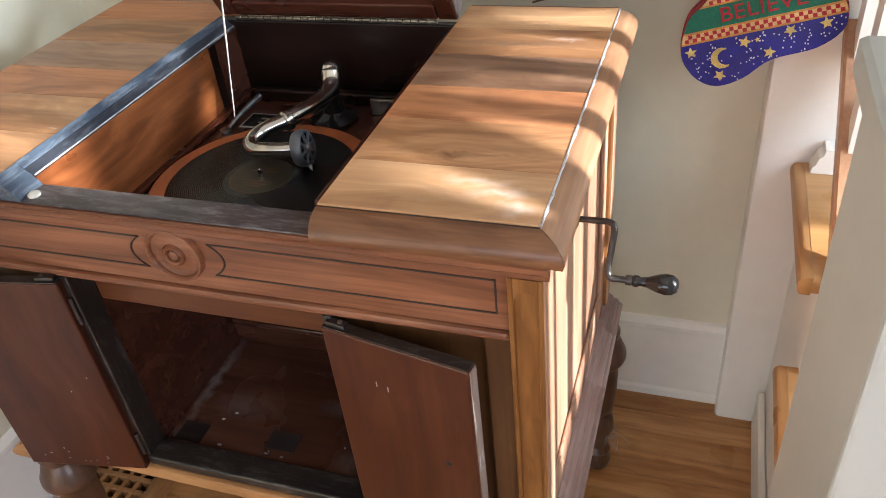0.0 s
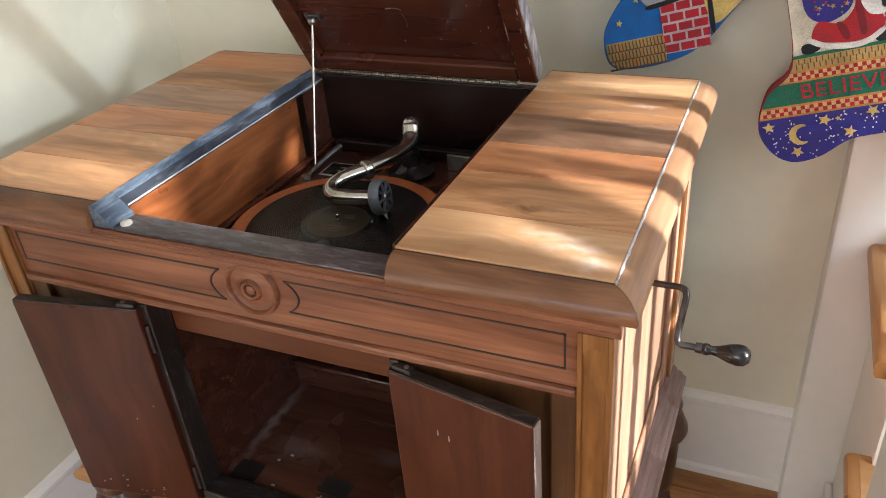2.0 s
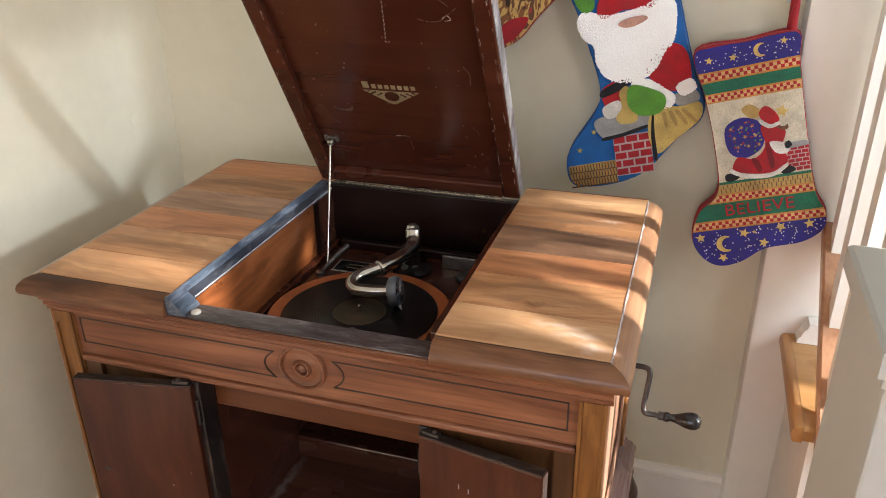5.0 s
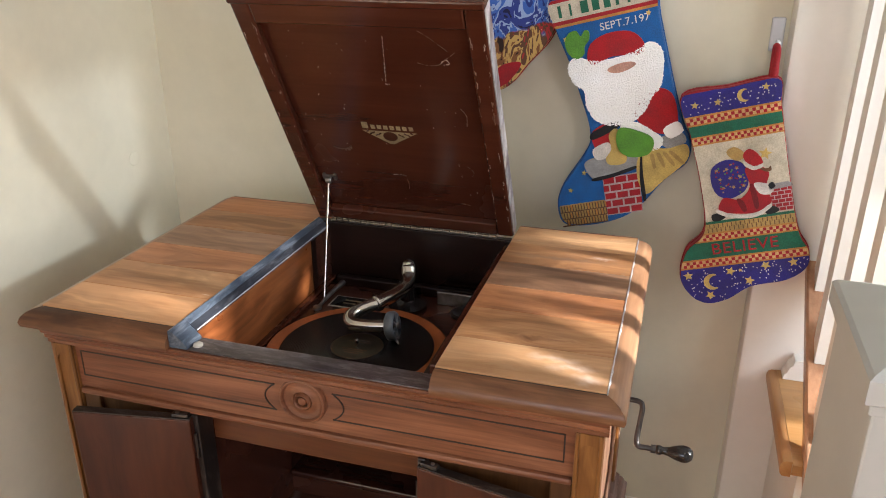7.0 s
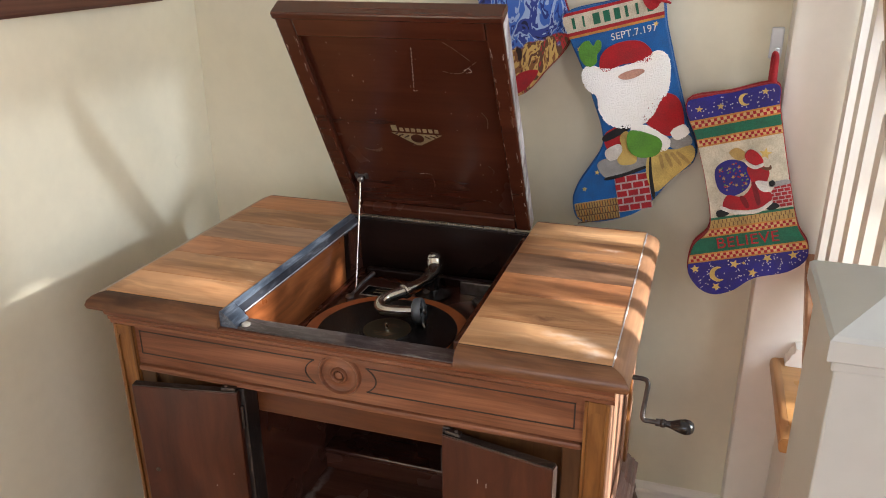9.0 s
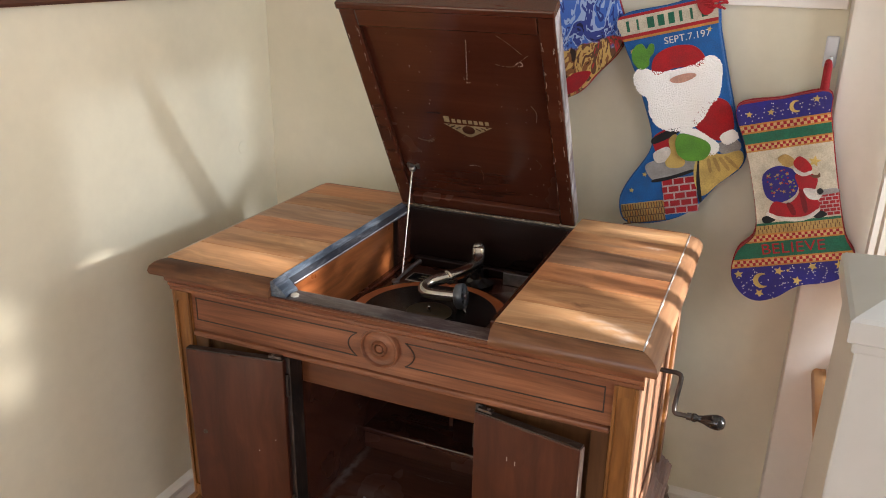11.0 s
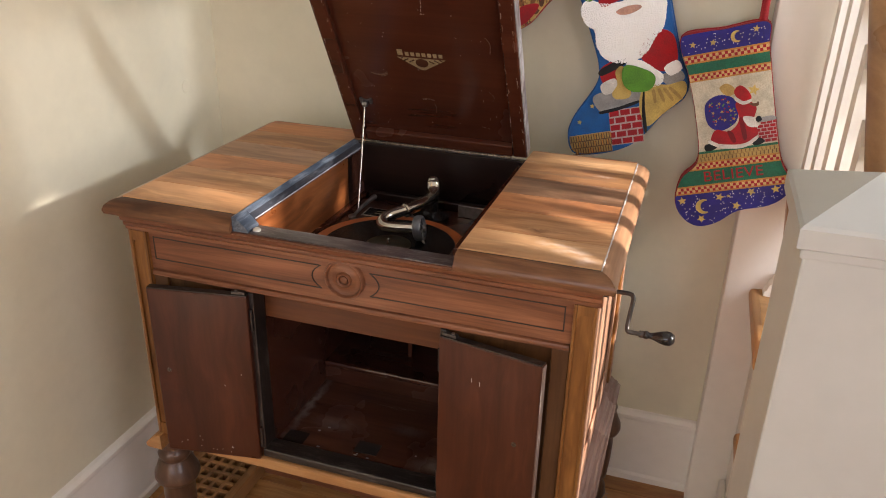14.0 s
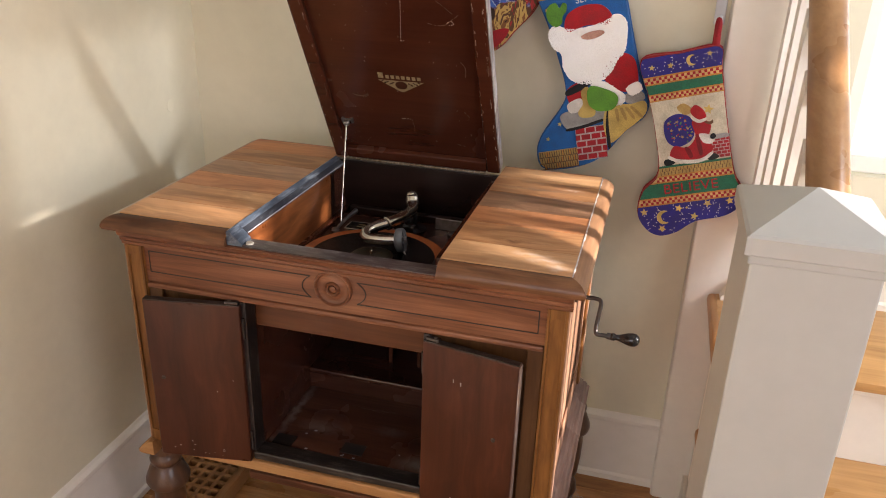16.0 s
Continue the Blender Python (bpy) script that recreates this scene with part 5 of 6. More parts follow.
        h, w = (v1 - v0) / rows, (u1 - u0) / cols
        for r in range(rows):
            off = 0.5 * (r % 2)
            for c in range(-1, cols + 1):
                a, b = max(u0, u0 + (c + off) * w + w * 0.07), min(u1, u0 + (c + 1 + off) * w - w * 0.07)
                if b - a < w * 0.2:
                    continue
                va, vb = v0 + r * h + h * 0.12, v0 + (r + 1) * h - h * 0.12
                self.patch("stitched_brick", [sk(a, va), sk(b, va), sk(b, vb), sk(a, vb)], material, 0.0026)


def letters(text, size, material, parent, m, depth=0.0006):
    """Lettering as a mesh, lying in m's x and z."""
    cu = bpy.data.curves.new("lettering", "FONT")
    cu.body, cu.size, cu.extrude, cu.space_character = text, size, depth, 1.05
    cu.align_x, cu.align_y = "CENTER", "CENTER"
    ob = bpy.data.objects.new("lettering", cu)
    scene.collection.objects.link(ob)
    bpy.context.view_layer.update()
    me = bpy.data.meshes.new_from_object(ob.evaluated_get(bpy.context.evaluated_depsgraph_get()))
    bpy.data.objects.remove(ob)
    bpy.data.curves.remove(cu)
    b = bmesh.new()
    b.from_mesh(me)
    bpy.data.meshes.remove(me)
    turned(b, m @ Matrix.Rotation(radians(90), 4, "X"))
    return part("lettering", b, material, parent)


# stocking with dark blue cuff and foot, cream field and a word on its green band
OUT_A = [(0.002, 0.0), (0.085, 0.001), (0.168, 0.0), (0.168, -0.05), (0.167, -0.15), (0.168, -0.25), (0.172, -0.30), (0.184, -0.335), (0.176, -0.368), (0.137, -0.389), (0.073, -0.394), (0.027, -0.416), (-0.014, -0.420), (-0.043, -0.398), (-0.056, -0.357), (-0.036, -0.304), (0.004, -0.266), (0.010, -0.17), (0.006, -0.08)]
A = Stocking((0.161, 1.432, 1.206), 15.0, OUT_A, 0.026, RED, RED, "navy, green and cream cloth stocking with red piping, hung on wall")
A.band("cream_field", -0.250, -0.096, CREAM, 0.0008)
A.band("cuff", -0.040, 0.002, NAVY)
for u, v in ((0.022, -0.020), (0.062, -0.022), (0.146, -0.010)):
    A.star(u, v, 0.007, YELLOW, 0.2)
A.moon(0.108, -0.018, 0.012, YELLOW)
A.dots(-0.036, -0.004, 75, 0.0009, WHITE, 1)
A.checks(-0.059, -0.040, RED, PEACH, ORANGE)
A.band("green_band", -0.080, -0.059, GREEN)
A.checks(-0.097, -0.080, RED, PEACH, ORANGE)
A.blob("blue_sack", [(0.030, -0.175), (0.034, -0.145), (0.060, -0.132), (0.088, -0.142), (0.097, -0.168), (0.088, -0.195), (0.060, -0.208), (0.038, -0.198)], NAVY)
k = random.Random(31)
for cloth_dot in (RED, LIME, TANY, BRIGHT_RED):
    cells = []
    for _ in range(9):
        a, q = 2 * math.pi * k.random(), 0.028 * k.random() ** 0.5
        u, v = 0.064 + q * math.cos(a), -0.170 + 1.15 * q * math.sin(a)
        cells.append((u - 0.0013, u + 0.0013, v - 0.0013, v + 0.0013))
    A.bits("sack_dots", cells, cloth_dot, 0.0030)
for k in range(9):
    A.star(0.042 + 0.018 * (k % 3) + 0.004 * (k // 3), -0.150 - 0.018 * (k // 3), 0.0042, TANY, 0.5 * k)
A.blob("red_patch", [(0.048, -0.205), (0.075, -0.212), (0.096, -0.190), (0.092, -0.155), (0.112, -0.150), (0.132, -0.168), (0.124, -0.196), (0.130, -0.226), (0.100, -0.242), (0.060, -0.238), (0.036, -0.228)], RED, 0.0026)
A.blob("white_patch", [(0.104, -0.185), (0.124, -0.188), (0.136, -0.198), (0.130, -0.210), (0.112, -0.206)], WHITE, 0.0030)
A.blob("pale_patch", [(0.064, -0.118), (0.078, -0.110), (0.092, -0.120), (0.094, -0.132), (0.078, -0.136)], TANY, 0.0028)
A.blob("white_hem", [(0.034, -0.226), (0.058, -0.239), (0.098, -0.244), (0.126, -0.230), (0.128, -0.236), (0.100, -0.251), (0.058, -0.247), (0.032, -0.233)], WHITE, 0.0030)
for u in (0.022, 0.118):
    A.blob("dark_patch", [(u, -0.236), (u + 0.014, -0.234), (u + 0.024, -0.243), (u + 0.012, -0.249), (u, -0.247)], BLACKY, 0.0028)
A.blob("red_fold", [(0.070, -0.212), (0.080, -0.214), (0.086, -0.234), (0.078, -0.236)], DARK_RED, 0.0031)
A.blob("red_fold", [(0.096, -0.188), (0.104, -0.190), (0.108, -0.228), (0.100, -0.232)], DARK_RED, 0.0031)
A.blob("red_cap", [(0.092, -0.128), (0.104, -0.118), (0.118, -0.130), (0.124, -0.148), (0.108, -0.150), (0.096, -0.142)], BRIGHT_RED, 0.0031)
A.blob("white_trim", [(0.092, -0.140), (0.108, -0.152), (0.122, -0.150), (0.122, -0.156), (0.106, -0.159), (0.092, -0.148)], WHITE, 0.0034)
A.blob("dark_glove", [(0.128, -0.192), (0.136, -0.188), (0.140, -0.196), (0.132, -0.200)], BLACKY, 0.0036)
A.blob("brown_pipe", [(0.118, -0.158), (0.132, -0.160), (0.136, -0.156), (0.137, -0.164), (0.128, -0.166)], BROWN, 0.0034)
A.star(0.130, -0.132, 0.012, YELLOW, 0.3)
A.bricks(0.130, 0.166, -0.246, -0.199, 6, 3, 0.0, RED, PINK)
A.blob("chimney_cap", [(0.128, -0.199), (0.132, -0.193), (0.160, -0.191), (0.168, -0.196), (0.166, -0.200), (0.134, -0.202)], GREY, 0.0030)
A.band("green_line", -0.254, -0.249, GREEN, 0.0016)
A.band("shingle_band", -0.272, -0.254, TANY, 0.0014)
A.bits("shingle_stitches", [(-0.03 + 0.008 * i, -0.0285 + 0.008 * i, -0.271, -0.262) for i in range(26)] + [(-0.026 + 0.008 * i, -0.0245 + 0.008 * i, -0.263, -0.255) for i in range(26)], BROWN)
A.checks(-0.290, -0.272, RED, PEACH, ORANGE)
A.band("word_band", -0.324, -0.290, GREEN)
letters("BELIEVE", 0.034, RED, A.body, A.m @ Matrix.Translation((0.072, -0.0016, -0.307)) @ Matrix.Diagonal((1.02, 1, 0.95, 1)))
A.checks(-0.343, -0.324, RED, PEACH, ORANGE)
A.band("foot", -0.430, -0.343, NAVY)
for k, (u, v) in enumerate(((-0.040, -0.356), (0.040, -0.356), (0.105, -0.352), (0.154, -0.352), (0.072, -0.380), (-0.004, -0.402), (0.058, -0.356))):
    A.star(u, v, 0.0095 if k != 6 else 0.004, YELLOW, 0.4 * k)
A.moon(0.004, -0.374, 0.017, YELLOW)
A.dots(-0.425, -0.346, 190, 0.0009, WHITE, 2)
lp = tube([tuple(A.m @ Vector((0.160, 0.014, -0.004))), tuple(A.m @ Vector((0.166, 0.010, 0.022))), tuple(A.m @ Vector((0.174, 0.012, 0.048))), tuple(A.m @ Vector((0.171, 0.022, 0.052))), tuple(A.m @ Vector((0.164, 0.022, 0.020))), tuple(A.m @ Vector((0.158, 0.018, -0.004)))], [0.008, 0.007, 0.005, 0.005, 0.007, 0.008], 10)
part("hanging_loop", lp, RED, A.root, "red hanging loop", True)

# needlepoint stocking with a large fluffy white shape over a brick chimney
OUT_B = [(0.002, 0.0), (0.095, 0.002), (0.190, 0.0), (0.194, -0.074), (0.199, -0.198), (0.205, -0.28), (0.213, -0.316), (0.203, -0.352), (0.153, -0.383), (0.095, -0.431), (0.046, -0.449), (-0.016, -0.452), (-0.058, -0.440), (-0.063, -0.40), (-0.046, -0.363), (0.016, -0.298), (0.031, -0.254), (0.024, -0.18), (0.016, -0.119), (0.002, -0.052)]
B = Stocking((-0.098, 1.462, 1.366), 14.5, OUT_B, 0.040, BLUE, BLUE, "blue needlepoint stocking with fluffy white yarn, green, red and tan shapes")
B.band("cuff", -0.040, 0.0, CREAM, 0.002)
B.band("cuff_edge", -0.006, 0.0, RED, 0.0026)
B.band("cuff_edge", -0.047, -0.040, RED, 0.0026)
B.band("cuff_line", -0.052, -0.047, ORANGE, 0.0026)
B.bits("cuff_stitching", [(0.014 + 0.0215 * i, 0.014 + 0.0215 * i + (0.006, 0.004, 0.014, 0.013, 0.012, 0.006, 0.005, 0.012)[i], -0.034, -0.012) for i in range(8)], GREEN, 0.003)
letters("SEPT.7.197", 0.0195, WHITE, B.body, B.m @ Matrix.Translation((0.131, -0.0016, -0.067)) @ Matrix.Diagonal((1.0, 1, 1.0, 1)))
B.blob("green_mitten", [(0.018, -0.100), (0.016, -0.080), (0.026, -0.065), (0.040, -0.063), (0.047, -0.075), (0.056, -0.066), (0.064, -0.070), (0.061, -0.085), (0.051, -0.095), (0.047, -0.110), (0.030, -0.115)], LIME, 0.004)
B.blob("red_hat", [(0.052, -0.118), (0.064, -0.092), (0.098, -0.080), (0.140, -0.086), (0.160, -0.112), (0.150, -0.130), (0.100, -0.124), (0.062, -0.132)], BRIGHT_RED, 0.004)
B.blob("red_coat", [(0.120, -0.240), (0.160, -0.200), (0.195, -0.215), (0.198, -0.270), (0.178, -0.288), (0.150, -0.280)], BRIGHT_RED, 0.003)
FL = [(0.012, -0.128), (0.030, -0.112), (0.060, -0.124), (0.100, -0.128), (0.140, -0.122), (0.172, -0.112), (0.190, -0.132), (0.186, -0.170), (0.176, -0.198), (0.158, -0.214), (0.140, -0.238), (0.110, -0.256), (0.076, -0.254), (0.048, -0.240), (0.034, -0.210), (0.034, -0.178), (0.018, -0.160)]
B.blob("fluffy_yarn", FL, FLUFF, 0.003)
B.tufts(FL, 6500, 0.0015, FLUFF, 3)
FL = [(0.090, -0.262), (0.120, -0.256), (0.150, -0.280), (0.166, -0.300), (0.150, -0.316), (0.120, -0.304)]
B.blob("fluffy_yarn", FL, FLUFF, 0.003)
B.tufts(FL, 1000, 0.0015, FLUFF, 3)
FL = [(0.170, -0.280), (0.196, -0.270), (0.204, -0.288), (0.180, -0.298)]
B.blob("fluffy_yarn", FL, FLUFF, 0.003)
B.tufts(FL, 1000, 0.0015, FLUFF, 3)
B.blob("red_band", [(0.034, -0.262), (0.072, -0.250), (0.078, -0.290), (0.040, -0.300)], BRIGHT_RED, 0.003)
B.blob("black_belt", [(0.034, -0.262), (0.086, -0.246), (0.090, -0.258), (0.036, -0.276)], BLACKY, 0.0036)
B.blob("white_cuff", [(0.030, -0.296), (0.062, -0.286), (0.066, -0.310), (0.036, -0.318)], WHITE, 0.004)
B.blob("grey_cap", [(0.008, -0.322), (0.040, -0.312), (0.090, -0.322), (0.122, -0.318), (0.118, -0.344), (0.060, -0.352), (0.022, -0.356)], GREY, 0.003)
B.blob("grey_cap", [(0.160, -0.296), (0.200, -0.292), (0.206, -0.312), (0.172, -0.318)], GREY, 0.003)
B.blob("tan_sack", [(0.112, -0.330), (0.132, -0.310), (0.170, -0.318), (0.206, -0.316), (0.204, -0.346), (0.154, -0.380), (0.118, -0.402), (0.106, -0.370)], YELLOW, 0.004)
B.blob("tan_sack", [(0.066, -0.272), (0.082, -0.262), (0.092, -0.292), (0.090, -0.330), (0.060, -0.332), (0.052, -0.318), (0.066, -0.300)], YELLOW, 0.0046)
B.blob("green_mitten", [(0.082, -0.270), (0.098, -0.262), (0.140, -0.284), (0.148, -0.304), (0.132, -0.322), (0.098, -0.320), (0.080, -0.300)], LIME, 0.0115)
for k in range(4):
    u = 0.140 + 0.012 * k
    B.blob("brown_fold", [(u - 0.003, -0.326), (u + 0.004, -0.325), (u + 0.004 + 0.006 * k, -0.350), (u - 0.001 + 0.006 * k, -0.352)], TANY, 0.005)
B.blob("dark_outline", [(0.118, -0.326), (0.122, -0.322), (0.118, -0.360), (0.116, -0.410), (0.110, -0.412), (0.110, -0.370)], BLACKY, 0.0048)
B.blob("dark_outline", [(0.020, -0.354), (0.060, -0.350), (0.104, -0.342), (0.104, -0.348), (0.062, -0.357), (0.022, -0.360)], BLACKY, 0.0036)
B.bricks(0.034, 0.106, -0.436, -0.356, 5, 3, 0.05, RED, PINK)
low = clip(spread(B.outline, -0.005), -0.46, -0.402)
low = [(q[1], q[0]) for q in clip([(v, u) for u, v in low], -0.1, 0.034)]
B.patch("tan_shingles", low, TANY, 0.002)
B.bits("shingle_stitches", [(-0.056 + 0.0058 * i + 0.0029 * (r % 2), -0.0542 + 0.0058 * i + 0.0029 * (r % 2), -0.447 + 0.0150 * r, -0.4335 + 0.0150 * r) for i in range(16) for r in range(3)], BROWN, 0.003)
B.bits("shingle_shade", [(-0.060, 0.034, -0.4480 + 0.0150 * r, -0.4462 + 0.0150 * r) for r in range(3)], BROWN, 0.0026)
k = random.Random(17)
B.bits("shingle_stitches", [(-0.0535 + 0.0058 * i + 0.0029 * (r % 2), -0.0508 + 0.0058 * i + 0.0029 * (r % 2), -0.4455 + 0.0150 * r, -0.4345 + 0.0150 * r) for i in range(16) for r in range(3) if k.random() < 0.35], ORANGE, 0.0028)
B.blob("rosy_patch", [(0.086, -0.146), (0.098, -0.141), (0.116, -0.139), (0.134, -0.141), (0.139, -0.147), (0.126, -0.153), (0.108, -0.156), (0.092, -0.153)], SKIN, 0.0078)
k = random.Random(23)
for i in range(9):
    u, v = 0.168 + 0.020 * k.random(), -0.002 - 0.022 * k.random()
    du, dv = 0.016 + 0.016 * k.random(), 0.014 - 0.034 * k.random()
    part("tassel_strand", tube([tuple(B.m @ Vector((u, -0.004, v))), tuple(B.m @ Vector((u + du * 0.6, -0.010, v + dv * 0.7))), tuple(B.m @ Vector((u + du, -0.006, v + dv - 0.006)))], 0.0022, 6, None, 4), BRIGHT_RED, B.root, "", True)
B.blob("red_tassel", [(0.160, -0.004), (0.176, 0.001), (0.190, -0.004), (0.188, -0.026), (0.172, -0.032), (0.162, -0.020)], BRIGHT_RED, 0.006)
for u, v in ((0.176, -0.060), (0.016, -0.150), (-0.030, -0.372), (0.018, -0.075), (0.004, -0.340)):
    B.star(u, v, 0.0055, YELLOW, 0.3)
lp = tube([tuple(B.m @ Vector((0.178, 0.016, -0.006))), tuple(B.m @ Vector((0.186, 0.014, 0.020))), tuple(B.m @ Vector((0.194, 0.030, 0.052)))], [0.006, 0.006, 0.006], 10)
part("hanging_loop", lp, RED, B.root, "red hanging loop", True)


def needlework(name):
    """Swirled strokes of stitches: blues over most of it, browns, golds and reds low down."""
    m, nt, ns, ln, b = nodes_of(name)
    v = mapped(nt, (1, 1, 1), shift=False)

    def strokes(scale, stops, seed):
        mp = ns.new("ShaderNodeMapping")
        mp.inputs["Location"].default_value = (seed, seed * 0.7, seed * 1.3)
        mp.inputs["Rotation"].default_value = (0, 0.6, 0)
        mp.inputs["Scale"].default_value = (1.0, 1.0, 0.55)
        ln.new(v, mp.inputs["Vector"])
        r = ramp(nt, noise_tex(nt, mp.outputs["Vector"], scale, 3.0, 0.6, 0.9), stops)
        r.node.color_ramp.interpolation = "CONSTANT"
        return r

    blues = strokes(27, [(0.0, (0.012, 0.014, 0.06)), (0.33, (0.03, 0.05, 0.24)), (0.41, (0.30, 0.40, 0.62)), (0.46, (0.05, 0.13, 0.46)), (0.53, (0.02, 0.04, 0.20)), (0.58, (0.16, 0.28, 0.60)), (0.64, (0.60, 0.62, 0.66)), (0.70, (0.04, 0.05, 0.18))], 3.1)
    warm = strokes(30, [(0.0, (0.03, 0.015, 0.01)), (0.36, (0.20, 0.085, 0.03)), (0.44, (0.50, 0.32, 0.10)), (0.50, (0.11, 0.05, 0.025)), (0.57, (0.36, 0.03, 0.03)), (0.63, (0.58, 0.42, 0.20)), (0.69, (0.30, 0.34, 0.40))], 7.7)
    sep = ns.new("ShaderNodeSeparateXYZ")
    ln.new(v, sep.inputs["Vector"])
    low = ns.new("ShaderNodeMath")
    low.operation = "MULTIPLY_ADD"
    low.inputs[1].default_value, low.inputs[2].default_value = -6.0, -1.50
    ln.new(sep.outputs["Z"], low.inputs[0])
    mask = ramp(nt, mix(nt, "ADD", 0.8, low.outputs[0], noise_tex(nt, v, 16, 2)), [(0.62, (0, 0, 0)), (0.66, (1, 1, 1))])
    ln.new(mix(nt, "MIX", mask, blues, warm), b.inputs["Base Color"])
    b.inputs["Roughness"].default_value = 0.95
    bump(nt, b, noise_tex(nt, v, 420, 3), 0.6, 0.0015)
    return m


NEEDLE = needlework("many_coloured_needlework")
OUT_C = [(0.0, 0.0), (0.09, 0.0), (0.18, 0.0), (0.182, -0.10), (0.184, -0.20), (0.192, -0.28), (0.198, -0.315), (0.170, -0.355), (0.120, -0.39), (0.07, -0.425), (0.01, -0.432), (-0.035, -0.41), (-0.04, -0.37), (0.0, -0.31), (0.012, -0.25), (0.008, -0.12)]
C = Stocking((-0.348, 1.472, 1.595), 14.0, OUT_C, 0.030, NEEDLE, RED, "many-coloured blue needlepoint stocking with a red edge")
C.blob("red_toe", [(0.040, -0.395), (0.075, -0.380), (0.110, -0.385), (0.072, -0.418), (0.02, -0.426), (-0.02, -0.415), (0.0, -0.398)], RED, 0.002)
lp = tube([tuple(C.m @ Vector((0.168, 0.016, -0.006))), tuple(C.m @ Vector((0.176, 0.014, 0.020))), tuple(C.m @ Vector((0.180, 0.040, 0.052)))], [0.006, 0.006, 0.006], 10)
part("hanging_loop", lp, RED, C.root, "red hanging loop", True)

# clear adhesive hooks
for hx, hz in ((0.318, 1.300), (0.112, 1.462), (-0.155, 1.688)):
    hook = thing("adhesive_hook", (hx, BACK, hz), "small clear plastic adhesive hook on the wall", "hook", "wall hooks")
    part("plate", box(hx - 0.012, hx + 0.012, BACK - 0.007, BACK, hz - 0.016, hz + 0.045, 0.003), GLASSY, hook)
    part("peg", tube([(hx, BACK - 0.007, hz - 0.006), (hx, BACK - 0.030, hz - 0.012), (hx, BACK - 0.046, hz - 0.004), (hx, BACK - 0.048, hz + 0.010)], 0.0045, 10), GLASSY, hook, "", True)

# oak ledge with a white apron on the back wall
ledge = thing("wall_ledge", (0.22, BACK, 1.395), "varnished oak ledge over a white apron on the wall", "shelf")
part("ledge_board", box(0.098, 0.337, BACK - 0.030, BACK, 1.428, 1.470, 0.004), HAND, ledge)
part("apron", box(0.104, 0.333, BACK - 0.010, BACK, 1.396, 1.4277, 0.002), TRIM, ledge, "white painted apron")

# picture frame high on the left wall
pic = thing("picture_frame", (LEFT, 0.75, 1.386), "dark mahogany picture frame on the cream wall", "picture frame")
PY0, PY1, PZ0, PZ1 = 0.10, 1.372, 1.386, 2.10
part("bottom_bar", prism([(LEFT, PZ0), (LEFT + 0.022, PZ0), (LEFT + 0.026, PZ0 + 0.006), (LEFT + 0.016, PZ0 + 0.030), (LEFT + 0.012, PZ0 + 0.034), (LEFT, PZ0 + 0.034)], PY0, PY1, "y"), FRAMEW, pic)
part("top_bar", box(LEFT, LEFT + 0.022, PY0, PY1, PZ1 - 0.034, PZ1, 0.004), FRAMEW, pic)
part("side_bar", box(LEFT, LEFT + 0.022, PY0, PY0 + 0.034, PZ0 + 0.0345, PZ1 - 0.0345, 0.004), FRAMEW, pic)
part("side_bar", box(LEFT, LEFT + 0.022, PY1 - 0.034, PY1, PZ0 + 0.0345, PZ1 - 0.0345, 0.004), FRAMEW, pic)
part("print", box(LEFT, LEFT + 0.008, PY0 + 0.0345, PY1 - 0.0345, PZ0 + 0.0345, PZ1 - 0.0345), PAPER, pic, "pale print behind the frame")

# wooden lattice floor register
vent = thing("floor_register", (-0.85, 1.04, 0), "raised oak lattice floor register beside the cabinet leg", "floor register")
VX0, VX1, VY0, VY1, VZ = -0.945, -0.765, 0.840, 1.215, 0.046
part("border", box(VX0, VX0 + 0.016, VY0, VY1, 0.0, VZ, 0.003), VENTW, vent)
part("border", box(VX1 - 0.022, VX1, VY0, VY1, 0.0, VZ, 0.003), VENTW, vent)
part("border", box(VX0 + 0.0163, VX1 - 0.0223, VY0, VY0 + 0.018, 0.0, VZ, 0.003), VENTW, vent)
part("border", box(VX0 + 0.0163, VX1 - 0.0223, VY1 - 0.018, VY1, 0.0, VZ, 0.003), VENTW, vent)
nx, ny = 5, 11
for i in range(1, nx):
    x = VX0 + 0.016 + (VX1 - VX0 - 0.038) * i / nx
    part("slat", box(x - 0.0055, x + 0.0055, VY0 + 0.0183, VY1 - 0.0183, 0.018, VZ - 0.002, 0.001, segments=1), VENTW, vent)
for j in range(1, ny):
    y = VY0 + 0.018 + (VY1 - VY0 - 0.036) * j / ny
    part("cross_slat", box(VX0 + 0.0163, VX1 - 0.0223, y - 0.0055, y + 0.0055, 0.016, VZ - 0.0012, 0.001, segments=1), VENTW, vent)
# flat black sheet stands in for the shaded hollow under the lattice
part("duct", box(VX0 + 0.017, VX1 - 0.023, VY0 + 0.019, VY1 - 0.019, 0.0, 0.004), INLAY, vent, "black sheet standing for the dark duct below")

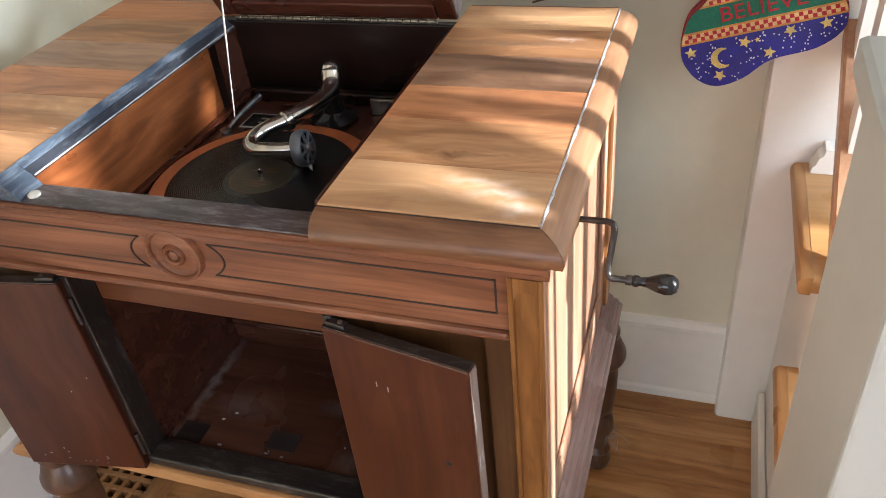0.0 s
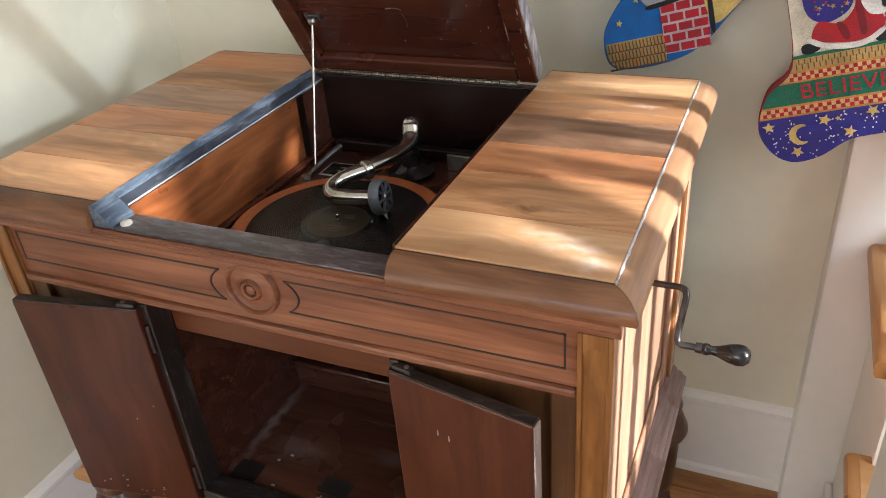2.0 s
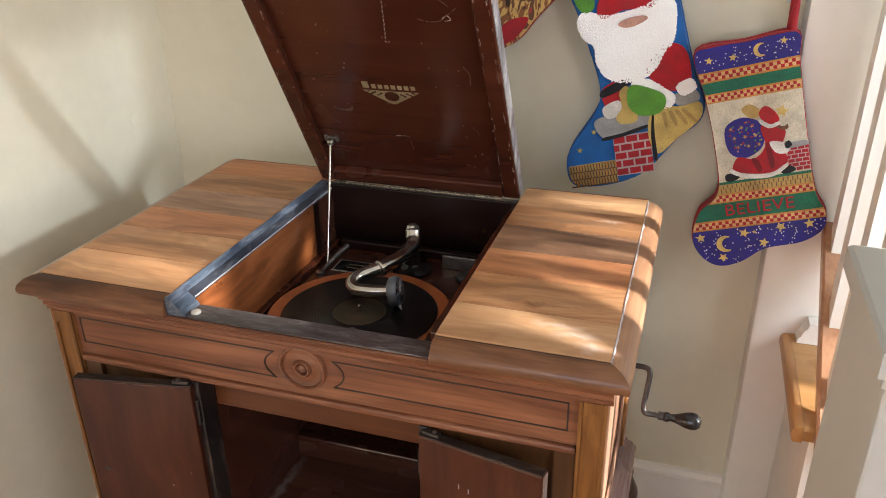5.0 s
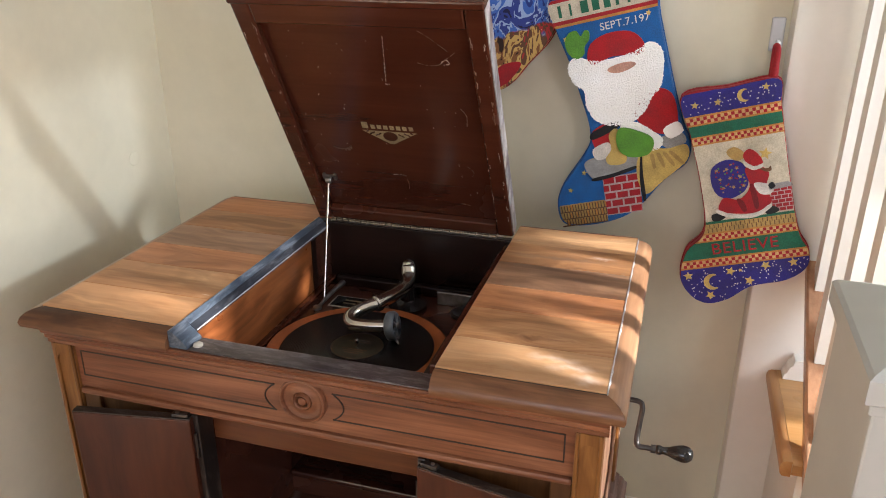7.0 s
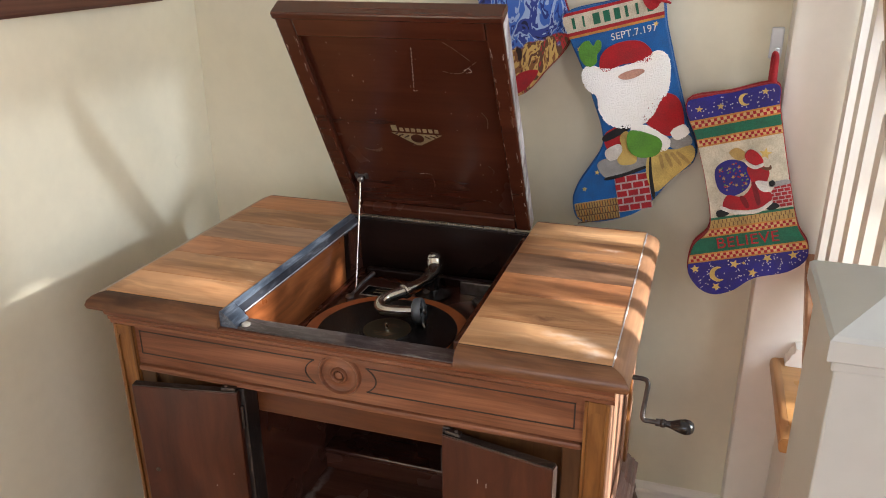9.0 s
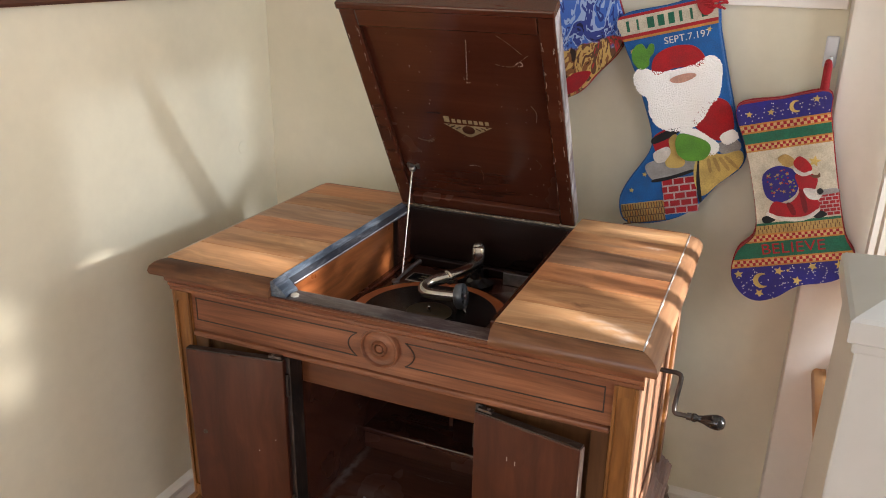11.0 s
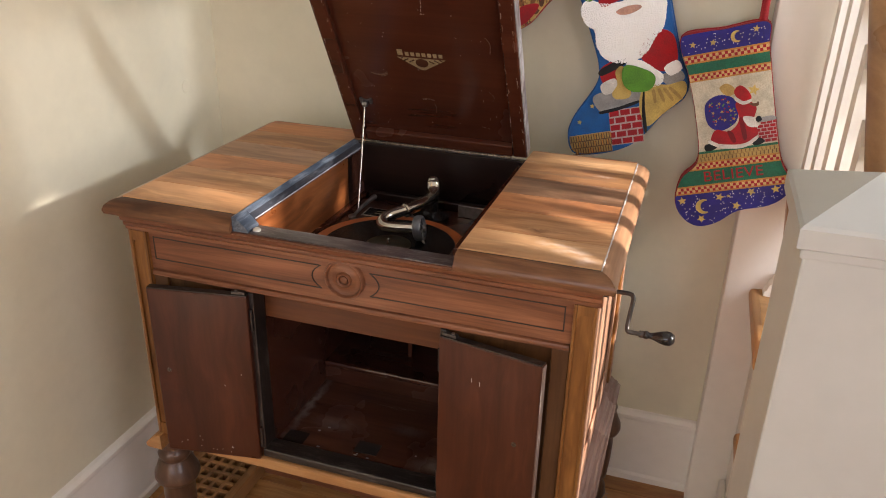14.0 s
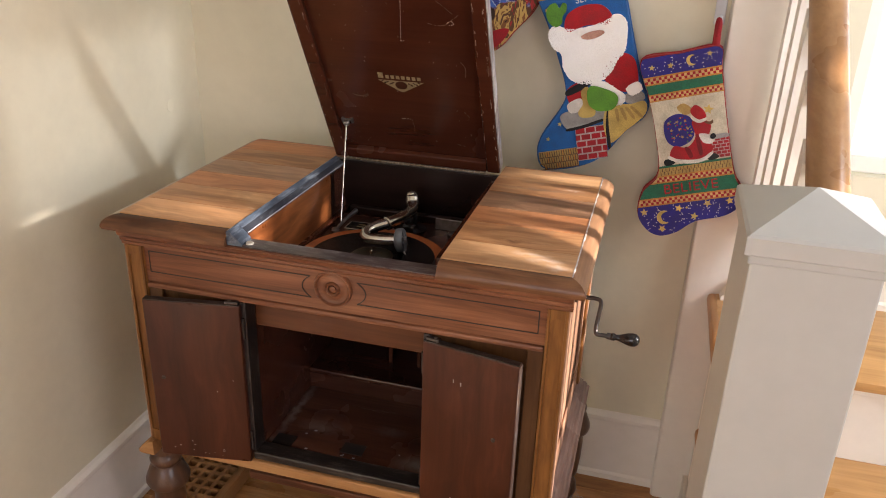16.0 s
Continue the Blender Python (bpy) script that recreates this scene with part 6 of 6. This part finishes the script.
# a wisp of dust caught on the rear leg
fluff = thing("dust_fluff", (0.13, 1.262, 0.10), "small grey wisp of dust and hair on the cabinet leg", "dust")
k = random.Random(8)
for i in range(14):
    a = Vector((0.126 + 0.012 * k.random(), 1.262 + 0.012 * k.random(), 0.100 + 0.02 * k.random()))
    b = a + Vector((0.03 * (k.random() - 0.3), 0.03 * (k.random() - 0.5), 0.03 * (k.random() - 0.5)))
    c = b + Vector((0.03 * (k.random() - 0.3), 0.03 * (k.random() - 0.5), -0.03 * k.random()))
    part("hair", tube([tuple(a), tuple(b), tuple(c)], 0.0004, 5, steps=3), PALE_EDGE, fluff)

# glowing sheet added for the bright distance outside the stair window
m, nt, ns, ln, b = nodes_of("glowing_distance")
em = ns.new("ShaderNodeEmission")
em.inputs["Color"].default_value = (1.0, 0.97, 0.92, 1)
em.inputs["Strength"].default_value = 0.76
ln.new(em.outputs["Emission"], ns["Material Output"].inputs["Surface"])
solid("backdrop", box(-0.6, 2.6, 3.6, 3.62, -0.5, 3.2), m, "glowing sheet for the bright distance outside the window", "backdrop")

# floor boards near the cabinet, then the rest of the floor
rnd = random.Random(11)
row = 0
y = 0.42
while y < BACK - 0.004:
    w = min(0.057, BACK - 0.002 - y)
    x = LEFT + 0.001 - 0.6 * rnd.random()
    while x < 0.44:
        L = 0.7 + 0.7 * rnd.random()
        a, b = max(x, LEFT + 0.001), min(x + L, 0.44)
        if b - a > 0.03:
            part("floor_board", box(a + 0.0003, b - 0.0003, y + 0.0004, y + w - 0.0004, -0.0119, 0.0, 0.0009, segments=1), FLOOR, floor)
        x += L
    y += 0.057
rest = bmesh.new()
y = -3.1
while y < BACK:
    x = LEFT + (0.001 if y < 0.36 else 1.466)
    while x < (2.49 if y < 0.08 else SR + 0.05):
        L = 0.8 + 0.8 * rnd.random()
        b = min(x + L, 2.499 if y < 0.08 else SR + 0.09)
        if not (y > 0.05 and x > SR):
            box(x + 0.0004, b - 0.0004, y + 0.0005, min(y + 0.0565, 0.4195 if y < 0.4195 else BACK), -0.0119, 0.0, bm=rest)
        x += L
    y += 0.057
part("floor_boards", rest, FLOOR, floor, "oak strip floor", kind="stuff")
